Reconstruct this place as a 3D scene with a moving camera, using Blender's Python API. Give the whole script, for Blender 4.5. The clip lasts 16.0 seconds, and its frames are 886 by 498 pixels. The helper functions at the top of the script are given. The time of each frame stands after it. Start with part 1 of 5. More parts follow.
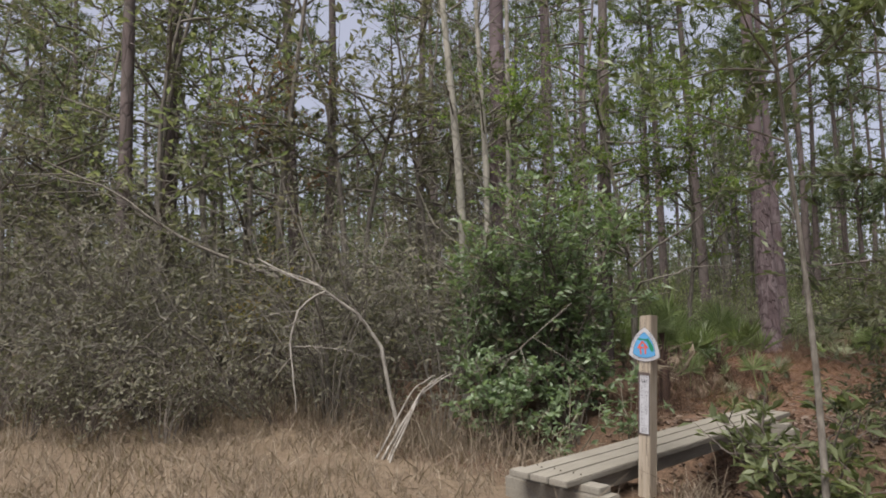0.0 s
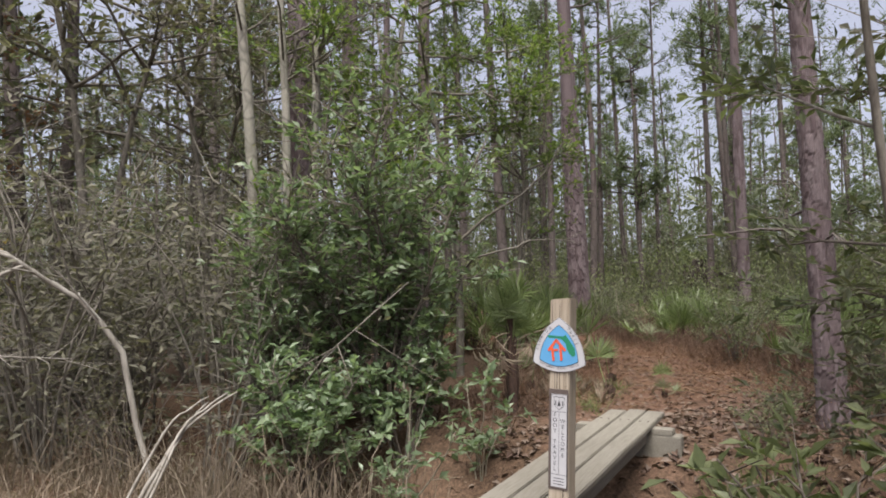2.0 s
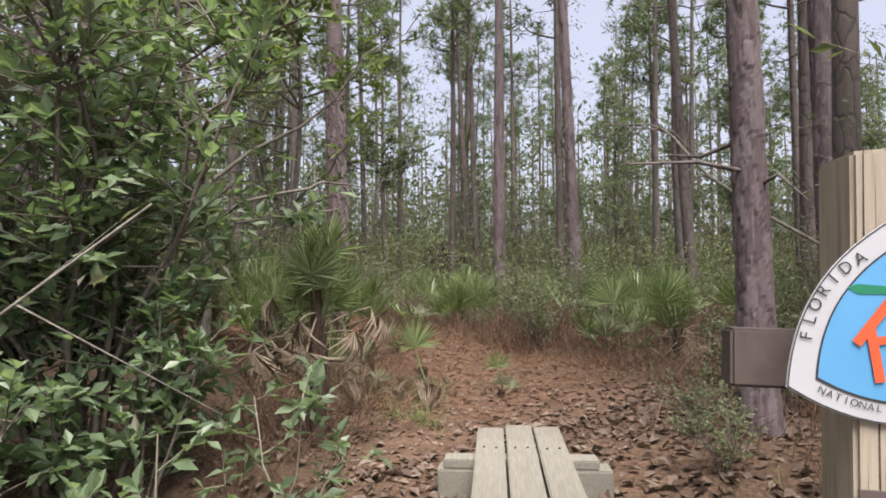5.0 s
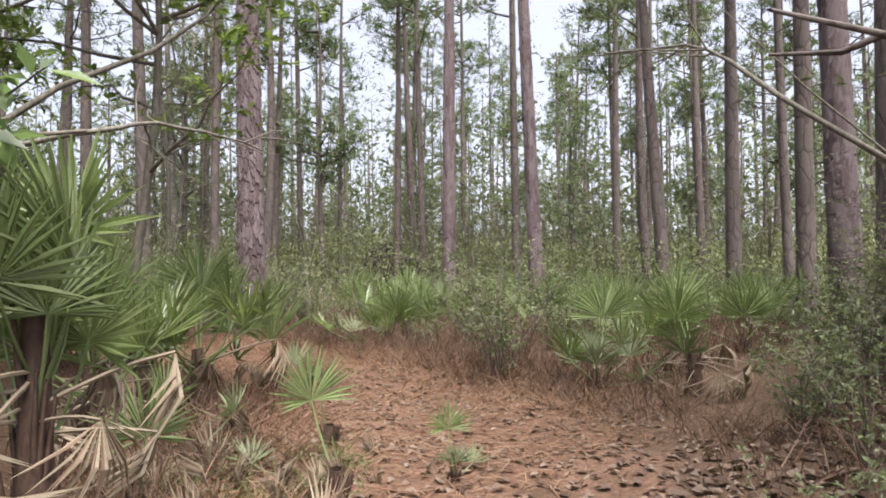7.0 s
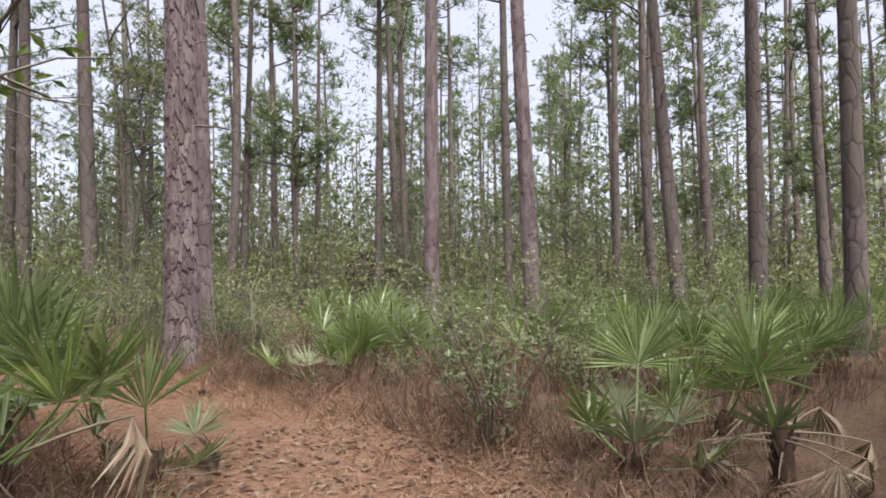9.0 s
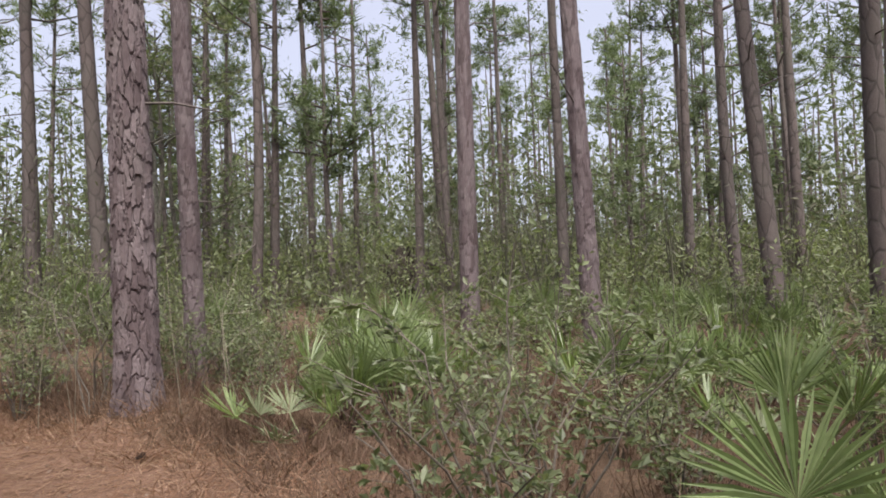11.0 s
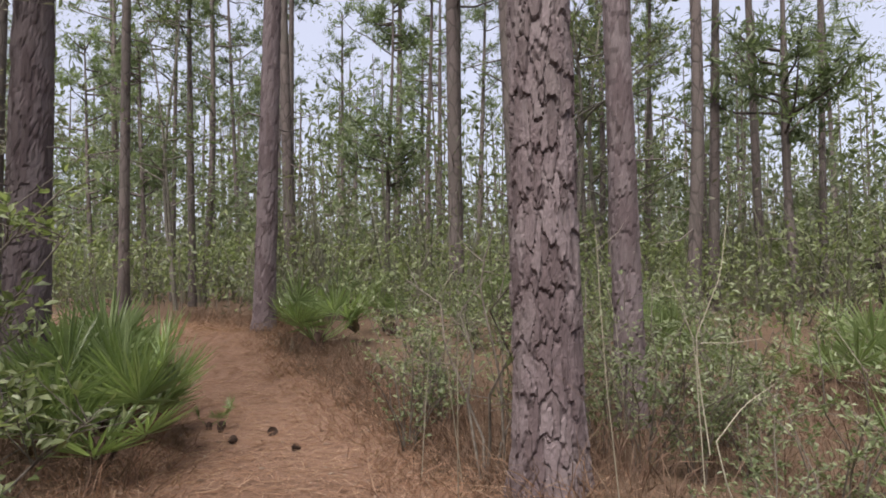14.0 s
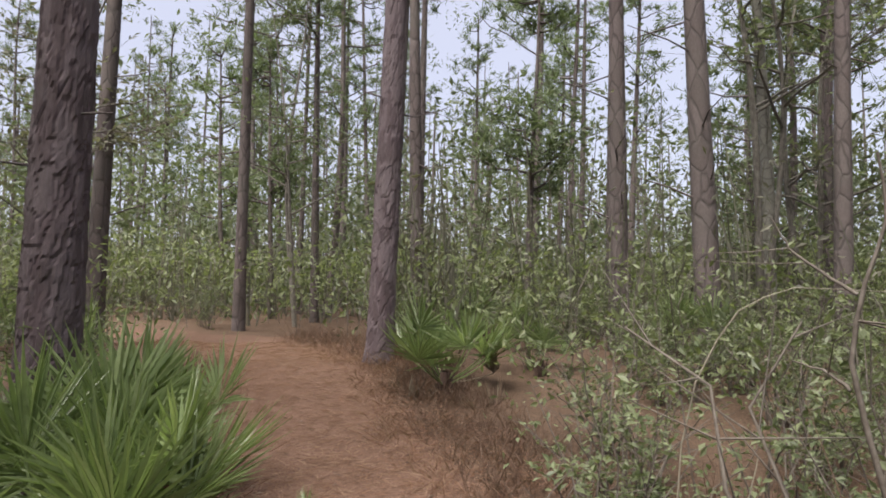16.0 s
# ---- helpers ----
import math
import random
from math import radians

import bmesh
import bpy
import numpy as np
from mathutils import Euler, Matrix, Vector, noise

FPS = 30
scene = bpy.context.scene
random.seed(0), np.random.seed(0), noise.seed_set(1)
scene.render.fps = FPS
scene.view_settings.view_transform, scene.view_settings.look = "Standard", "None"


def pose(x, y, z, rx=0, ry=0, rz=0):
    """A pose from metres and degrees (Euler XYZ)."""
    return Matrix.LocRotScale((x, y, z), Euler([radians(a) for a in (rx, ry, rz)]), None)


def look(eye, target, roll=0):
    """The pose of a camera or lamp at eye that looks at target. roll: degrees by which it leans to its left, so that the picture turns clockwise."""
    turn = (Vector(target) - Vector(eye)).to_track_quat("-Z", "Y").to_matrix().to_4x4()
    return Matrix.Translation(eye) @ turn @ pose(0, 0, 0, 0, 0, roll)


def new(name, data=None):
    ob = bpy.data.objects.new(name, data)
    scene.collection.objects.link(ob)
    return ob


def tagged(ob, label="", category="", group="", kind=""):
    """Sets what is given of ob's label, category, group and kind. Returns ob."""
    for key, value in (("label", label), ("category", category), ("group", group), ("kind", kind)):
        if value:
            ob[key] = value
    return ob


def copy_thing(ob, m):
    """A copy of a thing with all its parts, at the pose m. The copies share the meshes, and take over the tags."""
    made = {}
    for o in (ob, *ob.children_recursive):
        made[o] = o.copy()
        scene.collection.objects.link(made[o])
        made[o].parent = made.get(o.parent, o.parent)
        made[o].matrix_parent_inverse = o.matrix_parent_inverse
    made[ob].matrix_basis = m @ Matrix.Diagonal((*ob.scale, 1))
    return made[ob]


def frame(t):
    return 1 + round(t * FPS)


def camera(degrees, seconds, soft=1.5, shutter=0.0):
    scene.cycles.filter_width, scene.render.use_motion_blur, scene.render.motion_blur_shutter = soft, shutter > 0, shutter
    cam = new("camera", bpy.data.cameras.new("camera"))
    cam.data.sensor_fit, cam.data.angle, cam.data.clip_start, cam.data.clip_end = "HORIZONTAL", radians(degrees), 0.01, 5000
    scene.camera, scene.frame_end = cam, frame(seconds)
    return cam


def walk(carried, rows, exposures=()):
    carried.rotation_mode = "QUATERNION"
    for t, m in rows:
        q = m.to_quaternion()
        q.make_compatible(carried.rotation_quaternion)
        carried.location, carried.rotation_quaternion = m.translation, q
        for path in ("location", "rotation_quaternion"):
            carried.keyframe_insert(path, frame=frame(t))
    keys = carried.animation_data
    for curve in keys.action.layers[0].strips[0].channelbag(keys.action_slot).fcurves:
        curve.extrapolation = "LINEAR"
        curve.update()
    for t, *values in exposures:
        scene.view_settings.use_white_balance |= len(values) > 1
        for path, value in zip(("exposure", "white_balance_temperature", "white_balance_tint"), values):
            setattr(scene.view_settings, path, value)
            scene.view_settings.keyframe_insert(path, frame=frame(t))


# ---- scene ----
cam = camera(68.4, 16.0, 1.8)
PATH = [
    (0, (-0.1, -0.55, 1.25), (-0.163, 1.44, 1.442), -1),
    (0.5, (-0.09, -0.045, 1.247), (-0.104, 1.946, 1.433), -1),
    (1, (-0.131, 0.476, 1.238), (-0.072, 2.468, 1.408), -1.3),
    (1.5, (-0.193, 0.971, 1.254), (0.101, 2.944, 1.397), -1.1),
    (2, (-0.15, 1.425, 1.257), (0.42, 3.338, 1.38), -1.6),
    (2.5, (-0.183, 1.865, 1.227), (0.622, 3.692, 1.338), -1.6),
    (3, (-0.155, 2.275, 1.208), (0.845, 4.004, 1.31), -1.5),
    (3.5, (-0.113, 2.732, 1.161), (1.04, 4.364, 1.241), -1.4),
    (4, (-0.011, 3.121, 1.134), (1.19, 4.719, 1.21), -1.9),
    (4.5, (0.116, 3.481, 1.082), (1.374, 5.034, 1.148), -1),
    (5, (0.258, 3.765, 1.065), (1.568, 5.276, 1.134), -0.6),
    (5.2, (0.349, 3.862, 1.02), (1.677, 5.356, 1.09), -0.5),
    (6.2, (1.05, 4.6, 1.07), (2.43, 6.04, 1.14), -0.5),
    (7.3, (1.943, 5.393, 1.058), (3.377, 6.785, 1.141), -0.5),
    (7.5, (2.086, 5.504, 1.065), (3.524, 6.892, 1.153), -0.3),
    (8, (2.432, 5.793, 1.113), (3.89, 7.159, 1.217), 0),
    (8.2, (2.558, 5.919, 1.127), (4.021, 7.278, 1.239), 0.1),
    (10.3, (4.079, 6.934, 1.299), (5.475, 8.365, 1.358), -2.7),
    (10.5, (4.269, 7.081, 1.318), (5.659, 8.518, 1.378), -2.4),
    (11, (4.632, 7.369, 1.415), (5.943, 8.879, 1.479), -2.3),
    (11.5, (4.901, 7.729, 1.44), (5.967, 9.419, 1.513), -1.9),
    (12, (5.079, 8.126, 1.469), (5.905, 9.947, 1.54), -1.6),
    (12.5, (5.234, 8.585, 1.467), (5.819, 10.496, 1.544), -1.2),
    (13, (5.336, 9.116, 1.474), (5.779, 11.065, 1.538), -0.9),
    (13.5, (5.444, 9.619, 1.463), (5.708, 11.601, 1.533), -1),
    (14, (5.462, 10.149, 1.45), (5.665, 12.137, 1.52), -0.6),
    (14.5, (5.5, 10.692, 1.416), (5.579, 12.688, 1.501), -0.8),
    (15, (5.409, 11.283, 1.44), (5.393, 13.279, 1.544), -0.3),
    (15.5, (5.295, 11.688, 1.445), (5.178, 13.681, 1.566), -0.6),
    (16, (5.284, 12.469, 1.514), (5.088, 14.456, 1.631), 0.9),
]
walk(cam, [(t, look(eye, target, roll)) for t, eye, target, roll in PATH],
     ((0.0, 0.82), (1.5, 0.95), (3.5, 1.28), (5.0, 1.35), (7.5, 1.8), (8.2, 1.75), (10.5, 1.4), (13.0, 1.35), (16.0, 1.35)))

# world: bright overcast winter sky
world = bpy.data.worlds.new("overcast_sky")
scene.world = world
world.use_nodes = True
wn, wl = world.node_tree.nodes, world.node_tree.links
sky = wn.new("ShaderNodeTexSky")
sky.sky_type, sky.sun_disc = "NISHITA", False
sky.sun_elevation, sky.sun_rotation = radians(48), radians(200)
sky.air_density, sky.dust_density = 1.0, 2.0
cloud = wn.new("ShaderNodeMixRGB")
cloud.inputs[0].default_value = 0.72
cloud.inputs[2].default_value = (6.5, 6.6, 8.0, 1)
wl.new(sky.outputs[0], cloud.inputs[1])
wl.new(cloud.outputs[0], wn["Background"].inputs[0])
wn["Background"].inputs[1].default_value = 0.054
sun = new("sun", bpy.data.lights.new("sun", "SUN"))
sun.data.energy, sun.data.angle, sun.data.color = 4.4, radians(40), (1.0, 0.95, 0.88)
sun.matrix_world = look((0, 0, 30), (7, 13, 0))

# ---------------------------------------------------------------- materials


def nodes_of(name):
    m = bpy.data.materials.new(name)
    m.use_nodes = True
    return m, m.node_tree.nodes, m.node_tree.links, m.node_tree.nodes["Principled BSDF"]


def noise_tex(nt, lk, scale, detail=4.0, rough=0.6, stretch=None, source="Object"):
    co = nt.new("ShaderNodeTexCoord")
    tx = nt.new("ShaderNodeTexNoise")
    tx.inputs["Scale"].default_value, tx.inputs["Detail"].default_value, tx.inputs["Roughness"].default_value = scale, detail, rough
    if stretch:
        mp = nt.new("ShaderNodeMapping")
        mp.inputs["Scale"].default_value = stretch
        lk.new(co.outputs[source], mp.inputs[0])
        lk.new(mp.outputs[0], tx.inputs["Vector"])
    else:
        lk.new(co.outputs[source], tx.inputs["Vector"])
    return tx


def ramp(nt, lk, fac, stops):
    r = nt.new("ShaderNodeValToRGB")
    el = r.color_ramp.elements
    while len(el) < len(stops):
        el.new(0.5)
    for e, (p, c) in zip(el, stops):
        e.position, e.color = p, (*c, 1)
    lk.new(fac, r.inputs[0])
    return r


def mixed(nt, lk, fac, a, b, mode="MIX"):
    m = nt.new("ShaderNodeMixRGB")
    m.blend_type = mode
    for i, s in ((0, fac), (1, a), (2, b)):
        if isinstance(s, (int, float)):
            m.inputs[i].default_value = s
        elif isinstance(s, tuple):
            m.inputs[i].default_value = (*s, 1)
        else:
            lk.new(s, m.inputs[i])
    return m.outputs[0]


def bumped(nt, lk, bsdf, height, strength, distance):
    b = nt.new("ShaderNodeBump")
    b.inputs["Strength"].default_value, b.inputs["Distance"].default_value = strength, distance
    lk.new(height, b.inputs["Height"])
    lk.new(b.outputs[0], bsdf.inputs["Normal"])


def leaf_material(name, colours, rough=0.45, glow_through=0.35, spec=0.4):
    """Leaves: colour varied leaf by leaf, gloss on top, some light through the blade."""
    m, nt, lk, p = nodes_of(name)
    g = nt.new("ShaderNodeNewGeometry")
    oi = nt.new("ShaderNodeObjectInfo")
    n = len(colours)
    r = ramp(nt, lk, g.outputs["Random Per Island"], [((i + 0.5) / n, c) for i, c in enumerate(colours)])
    hs = nt.new("ShaderNodeHueSaturation")
    v = nt.new("ShaderNodeMapRange")
    v.inputs[3].default_value, v.inputs[4].default_value = 0.8, 1.2
    lk.new(oi.outputs["Random"], v.inputs[0])
    lk.new(v.outputs[0], hs.inputs["Value"])
    lk.new(r.outputs[0], hs.inputs["Color"])
    blotch = noise_tex(nt, lk, 35.0, 3.0)
    c = mixed(nt, lk, 0.35, hs.outputs[0], ramp(nt, lk, blotch.outputs[0], [(0.3, (0.45, 0.45, 0.45)), (0.7, (1, 1, 1))]).outputs[0], "MULTIPLY")
    lk.new(c, p.inputs["Base Color"])
    p.inputs["Roughness"].default_value = rough
    p.inputs["Specular IOR Level"].default_value = spec
    t = nt.new("ShaderNodeBsdfTranslucent")
    lk.new(mixed(nt, lk, 1.0, c, (1.15, 1.25, 0.75), "MULTIPLY"), t.inputs[0])
    mx = nt.new("ShaderNodeMixShader")
    mx.inputs[0].default_value = glow_through
    lk.new(p.outputs[0], mx.inputs[1])
    lk.new(t.outputs[0], mx.inputs[2])
    lk.new(mx.outputs[0], nt["Material Output"].inputs[0])
    return m


def bark_material(name, dark, mid, light, scale=9.0, stretch=(1, 1, 0.42), moss=None, strength=0.9):
    m, nt, lk, p = nodes_of(name)
    co = nt.new("ShaderNodeTexCoord")
    mp = nt.new("ShaderNodeMapping")
    mp.inputs["Scale"].default_value = stretch
    lk.new(co.outputs["Object"], mp.inputs[0])
    warp = nt.new("ShaderNodeTexNoise")
    warp.inputs["Scale"].default_value, warp.inputs["Detail"].default_value = scale * 0.7, 3
    lk.new(mp.outputs[0], warp.inputs["Vector"])
    wm = mixed(nt, lk, 0.12, mp.outputs[0], warp.outputs["Color"], "ADD")
    vo = nt.new("ShaderNodeTexVoronoi")
    vo.feature = "DISTANCE_TO_EDGE"
    vo.inputs["Scale"].default_value = scale
    lk.new(wm, vo.inputs["Vector"])
    vc = nt.new("ShaderNodeTexVoronoi")
    vc.inputs["Scale"].default_value = scale
    lk.new(wm, vc.inputs["Vector"])
    crack = ramp(nt, lk, vo.outputs["Distance"], [(0.0, (0, 0, 0)), (0.09, (1, 1, 1))])
    fine = noise_tex(nt, lk, 60, 5, 0.7, (1, 1, 0.35))
    big = noise_tex(nt, lk, 1.3, 3, 0.5)
    plate = ramp(nt, lk, vc.outputs["Color"], [(0.15, mid), (0.55, light), (0.9, mid)])
    c = mixed(nt, lk, 0.55, plate.outputs[0], ramp(nt, lk, fine.outputs[0], [(0.3, (0.35, 0.33, 0.32)), (0.7, (1, 1, 1))]).outputs[0], "MULTIPLY")
    c = mixed(nt, lk, crack.outputs[0], dark, c)
    c = mixed(nt, lk, ramp(nt, lk, big.outputs[0], [(0.4, (0, 0, 0)), (0.7, (0.45, 0.45, 0.45))]).outputs[0], c, moss or mid)
    lk.new(c, p.inputs["Base Color"])
    p.inputs["Roughness"].default_value = 0.92
    h = mixed(nt, lk, 0.35, crack.outputs[0], fine.outputs[0])
    bumped(nt, lk, p, h, strength, 0.012)
    return m


def plain_material(name, colours, scale=20.0, rough=0.8, stretch=None, bump=0.3, depth=0.004, metal=0.0, spec=0.5):
    m, nt, lk, p = nodes_of(name)
    a = noise_tex(nt, lk, scale, 5, 0.65, stretch)
    b = noise_tex(nt, lk, scale * 0.12, 2, 0.5)
    n = len(colours)
    r = ramp(nt, lk, a.outputs[0], [(0.3 + 0.4 * i / max(1, n - 1), c) for i, c in enumerate(colours)])
    c = mixed(nt, lk, 0.5, r.outputs[0], ramp(nt, lk, b.outputs[0], [(0.35, (0.62, 0.6, 0.58)), (0.65, (1, 1, 1))]).outputs[0], "MULTIPLY")
    lk.new(c, p.inputs["Base Color"])
    p.inputs["Roughness"].default_value, p.inputs["Metallic"].default_value = rough, metal
    p.inputs["Specular IOR Level"].default_value = spec
    bumped(nt, lk, p, a.outputs[0], bump, depth)
    return m


def strand_material(name, colours, rough=0.8, through_blade=0.25):
    return leaf_material(name, colours, rough, through_blade, 0.2)


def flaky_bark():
    """Pine bark whose crack darkening and plate tones follow the modelled plates."""
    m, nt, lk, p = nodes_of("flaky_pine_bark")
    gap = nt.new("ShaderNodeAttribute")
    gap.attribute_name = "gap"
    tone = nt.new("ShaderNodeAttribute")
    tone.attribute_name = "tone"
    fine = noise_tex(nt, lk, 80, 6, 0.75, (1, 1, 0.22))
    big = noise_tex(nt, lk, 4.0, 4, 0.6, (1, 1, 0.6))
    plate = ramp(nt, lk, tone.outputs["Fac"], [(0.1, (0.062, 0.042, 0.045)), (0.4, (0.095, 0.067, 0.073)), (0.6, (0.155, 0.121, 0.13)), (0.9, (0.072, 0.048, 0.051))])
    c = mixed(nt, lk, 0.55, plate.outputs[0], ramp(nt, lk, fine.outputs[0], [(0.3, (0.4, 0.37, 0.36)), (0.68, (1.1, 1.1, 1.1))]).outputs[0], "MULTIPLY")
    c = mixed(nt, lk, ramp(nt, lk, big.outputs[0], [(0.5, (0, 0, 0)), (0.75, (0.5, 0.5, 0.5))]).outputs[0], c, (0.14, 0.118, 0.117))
    # Cavity darkening in the base colour: near black in gaps between modelled plates.
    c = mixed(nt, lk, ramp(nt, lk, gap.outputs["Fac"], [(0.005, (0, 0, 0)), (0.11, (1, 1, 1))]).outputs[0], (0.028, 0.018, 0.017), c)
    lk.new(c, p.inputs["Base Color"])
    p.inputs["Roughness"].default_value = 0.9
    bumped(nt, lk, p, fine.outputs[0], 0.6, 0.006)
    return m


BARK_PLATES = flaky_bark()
BARK_PINE = bark_material("pine_bark", (0.034, 0.027, 0.027), (0.115, 0.088, 0.09), (0.185, 0.153, 0.156), 11.0)
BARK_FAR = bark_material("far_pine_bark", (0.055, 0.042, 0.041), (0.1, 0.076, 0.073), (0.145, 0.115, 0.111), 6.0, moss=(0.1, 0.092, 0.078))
BARK_PALE = bark_material("pale_smooth_bark", (0.13, 0.12, 0.105), (0.25, 0.235, 0.205), (0.34, 0.32, 0.28), 5.0, (1, 1, 0.8), (0.2, 0.2, 0.15), 0.3)
BARK_GREY = plain_material("grey_branch_bark", [(0.075, 0.065, 0.055), (0.145, 0.13, 0.11), (0.22, 0.2, 0.175)], 45, 0.9, (1, 1, 0.3))
TWIG = plain_material("grey_brown_twig", [(0.07, 0.056, 0.046), (0.12, 0.1, 0.084), (0.18, 0.156, 0.133)], 30, 0.9)
TWIG_PALE = plain_material("bleached_dead_twig", [(0.2, 0.175, 0.13), (0.31, 0.28, 0.22)], 40, 0.85)
DEADWOOD = plain_material("bleached_dead_wood", [(0.13, 0.118, 0.1), (0.24, 0.22, 0.195), (0.33, 0.31, 0.28)], 25, 0.85, (1, 1, 0.15), 0.5)
NEEDLES = leaf_material("pine_needles", [(0.095, 0.12, 0.065), (0.13, 0.16, 0.088), (0.165, 0.2, 0.115)], 0.5, 0.42)
# Greyed in its base colour to stand in for haze with distance.
LEAF_FAR = leaf_material("hazed_foliage", [(0.125, 0.145, 0.085), (0.16, 0.185, 0.11), (0.2, 0.225, 0.14)], 0.6, 0.45)
LEAF_GREEN = leaf_material("glossy_green_leaf", [(0.12, 0.168, 0.095), (0.17, 0.23, 0.132), (0.235, 0.3, 0.185)], 0.36, 0.48, 0.55)
LEAF_OAK = leaf_material("oak_leaf", [(0.09, 0.135, 0.04), (0.14, 0.195, 0.06), (0.19, 0.23, 0.08)], 0.45, 0.5)
LEAF_OLIVE = leaf_material("olive_shrub_leaf", [(0.13, 0.155, 0.072), (0.185, 0.215, 0.105), (0.25, 0.28, 0.15)], 0.4, 0.46)
LEAF_DARK = leaf_material("dull_thicket_leaf", [(0.115, 0.126, 0.075), (0.168, 0.176, 0.106), (0.215, 0.222, 0.14)], 0.5, 0.42)
LEAF_GALL = leaf_material("small_evergreen_leaf", [(0.1, 0.122, 0.062), (0.145, 0.172, 0.088), (0.2, 0.228, 0.128)], 0.42, 0.4)
LEAF_THICKET = leaf_material("grey_thicket_leaf", [(0.11, 0.105, 0.08), (0.155, 0.148, 0.11), (0.2, 0.188, 0.142)], 0.6, 0.38)
LEAF_RUST = leaf_material("rusty_autumn_leaf", [(0.22, 0.11, 0.08), (0.28, 0.15, 0.1), (0.2, 0.14, 0.08)], 0.6, 0.4)
LEAF_YELLOW = leaf_material("yellowing_leaf", [(0.2, 0.17, 0.05), (0.16, 0.17, 0.055), (0.25, 0.18, 0.07)], 0.55, 0.4)
FROND = leaf_material("palmetto_blade", [(0.145, 0.19, 0.08), (0.195, 0.25, 0.108), (0.255, 0.305, 0.155)], 0.34, 0.45, 0.55)
FROND_PALE = leaf_material("pale_palmetto_blade", [(0.17, 0.19, 0.115), (0.22, 0.24, 0.15), (0.15, 0.185, 0.095)], 0.5, 0.3)
FROND_DEAD = leaf_material("dead_palmetto_blade", [(0.2, 0.155, 0.115), (0.28, 0.235, 0.18), (0.15, 0.1, 0.075)], 0.8, 0.2, 0.2)
GRASS_DRY = strand_material("dry_tan_grass", [(0.158, 0.122, 0.092), (0.215, 0.172, 0.13), (0.125, 0.094, 0.072), (0.265, 0.22, 0.172)])
GRASS_RED = strand_material("red_brown_sedge", [(0.115, 0.068, 0.05), (0.165, 0.102, 0.076), (0.085, 0.052, 0.04), (0.215, 0.148, 0.112)])
GRASS_GREEN = strand_material("green_grass", [(0.11, 0.16, 0.05), (0.17, 0.21, 0.075), (0.2, 0.2, 0.1)], 0.6)
STRAW = strand_material("fallen_pine_straw", [(0.21, 0.118, 0.08), (0.28, 0.165, 0.115), (0.15, 0.082, 0.058), (0.34, 0.23, 0.17)])
LITTER = strand_material("fallen_dead_leaf", [(0.14, 0.092, 0.074), (0.19, 0.135, 0.108), (0.27, 0.21, 0.175), (0.1, 0.064, 0.05)], 0.75, 0.15)
CONE = plain_material("pine_cone_scales", [(0.03, 0.018, 0.014), (0.09, 0.05, 0.035)], 60, 0.85)
PLANK = plain_material("weathered_plank", [(0.15, 0.135, 0.11), (0.19, 0.174, 0.146), (0.225, 0.208, 0.18)], 11, 0.85, (0.7, 9, 9), 0.4, 0.003)
POSTWOOD = plain_material("post_wood", [(0.25, 0.2, 0.15), (0.36, 0.305, 0.24), (0.42, 0.365, 0.3)], 9, 0.8, (9, 9, 0.5), 0.5, 0.003)
BROWNPAINT = plain_material("brown_board", [(0.075, 0.055, 0.05), (0.1, 0.076, 0.07)], 40, 0.6, None, 0.1)
SIGNWHITE = plain_material("sign_white", [(0.43, 0.43, 0.465), (0.5, 0.5, 0.53)], 6, 0.35, None, 0.03)
SIGNBLUE = plain_material("sign_blue", [(0.09, 0.3, 0.56), (0.115, 0.34, 0.62)], 6, 0.35, None, 0.03)
SIGNGREEN = plain_material("sign_green", [(0.012, 0.17, 0.085), (0.02, 0.22, 0.12)], 8, 0.35, None, 0.03)
SIGNORANGE = plain_material("sign_orange", [(0.62, 0.085, 0.03), (0.7, 0.12, 0.045)], 8, 0.35, None, 0.03)
SIGNBLACK = plain_material("sign_black", [(0.02, 0.02, 0.025), (0.035, 0.035, 0.04)], 8, 0.4, None, 0.03)
ROOTS = plain_material("dark_root_soil", [(0.02, 0.016, 0.012), (0.05, 0.04, 0.03), (0.08, 0.065, 0.05)], 8, 0.95, None, 0.9, 0.03)

# ---------------------------------------------------------------- mesh helpers
rng = np.random.default_rng(7)


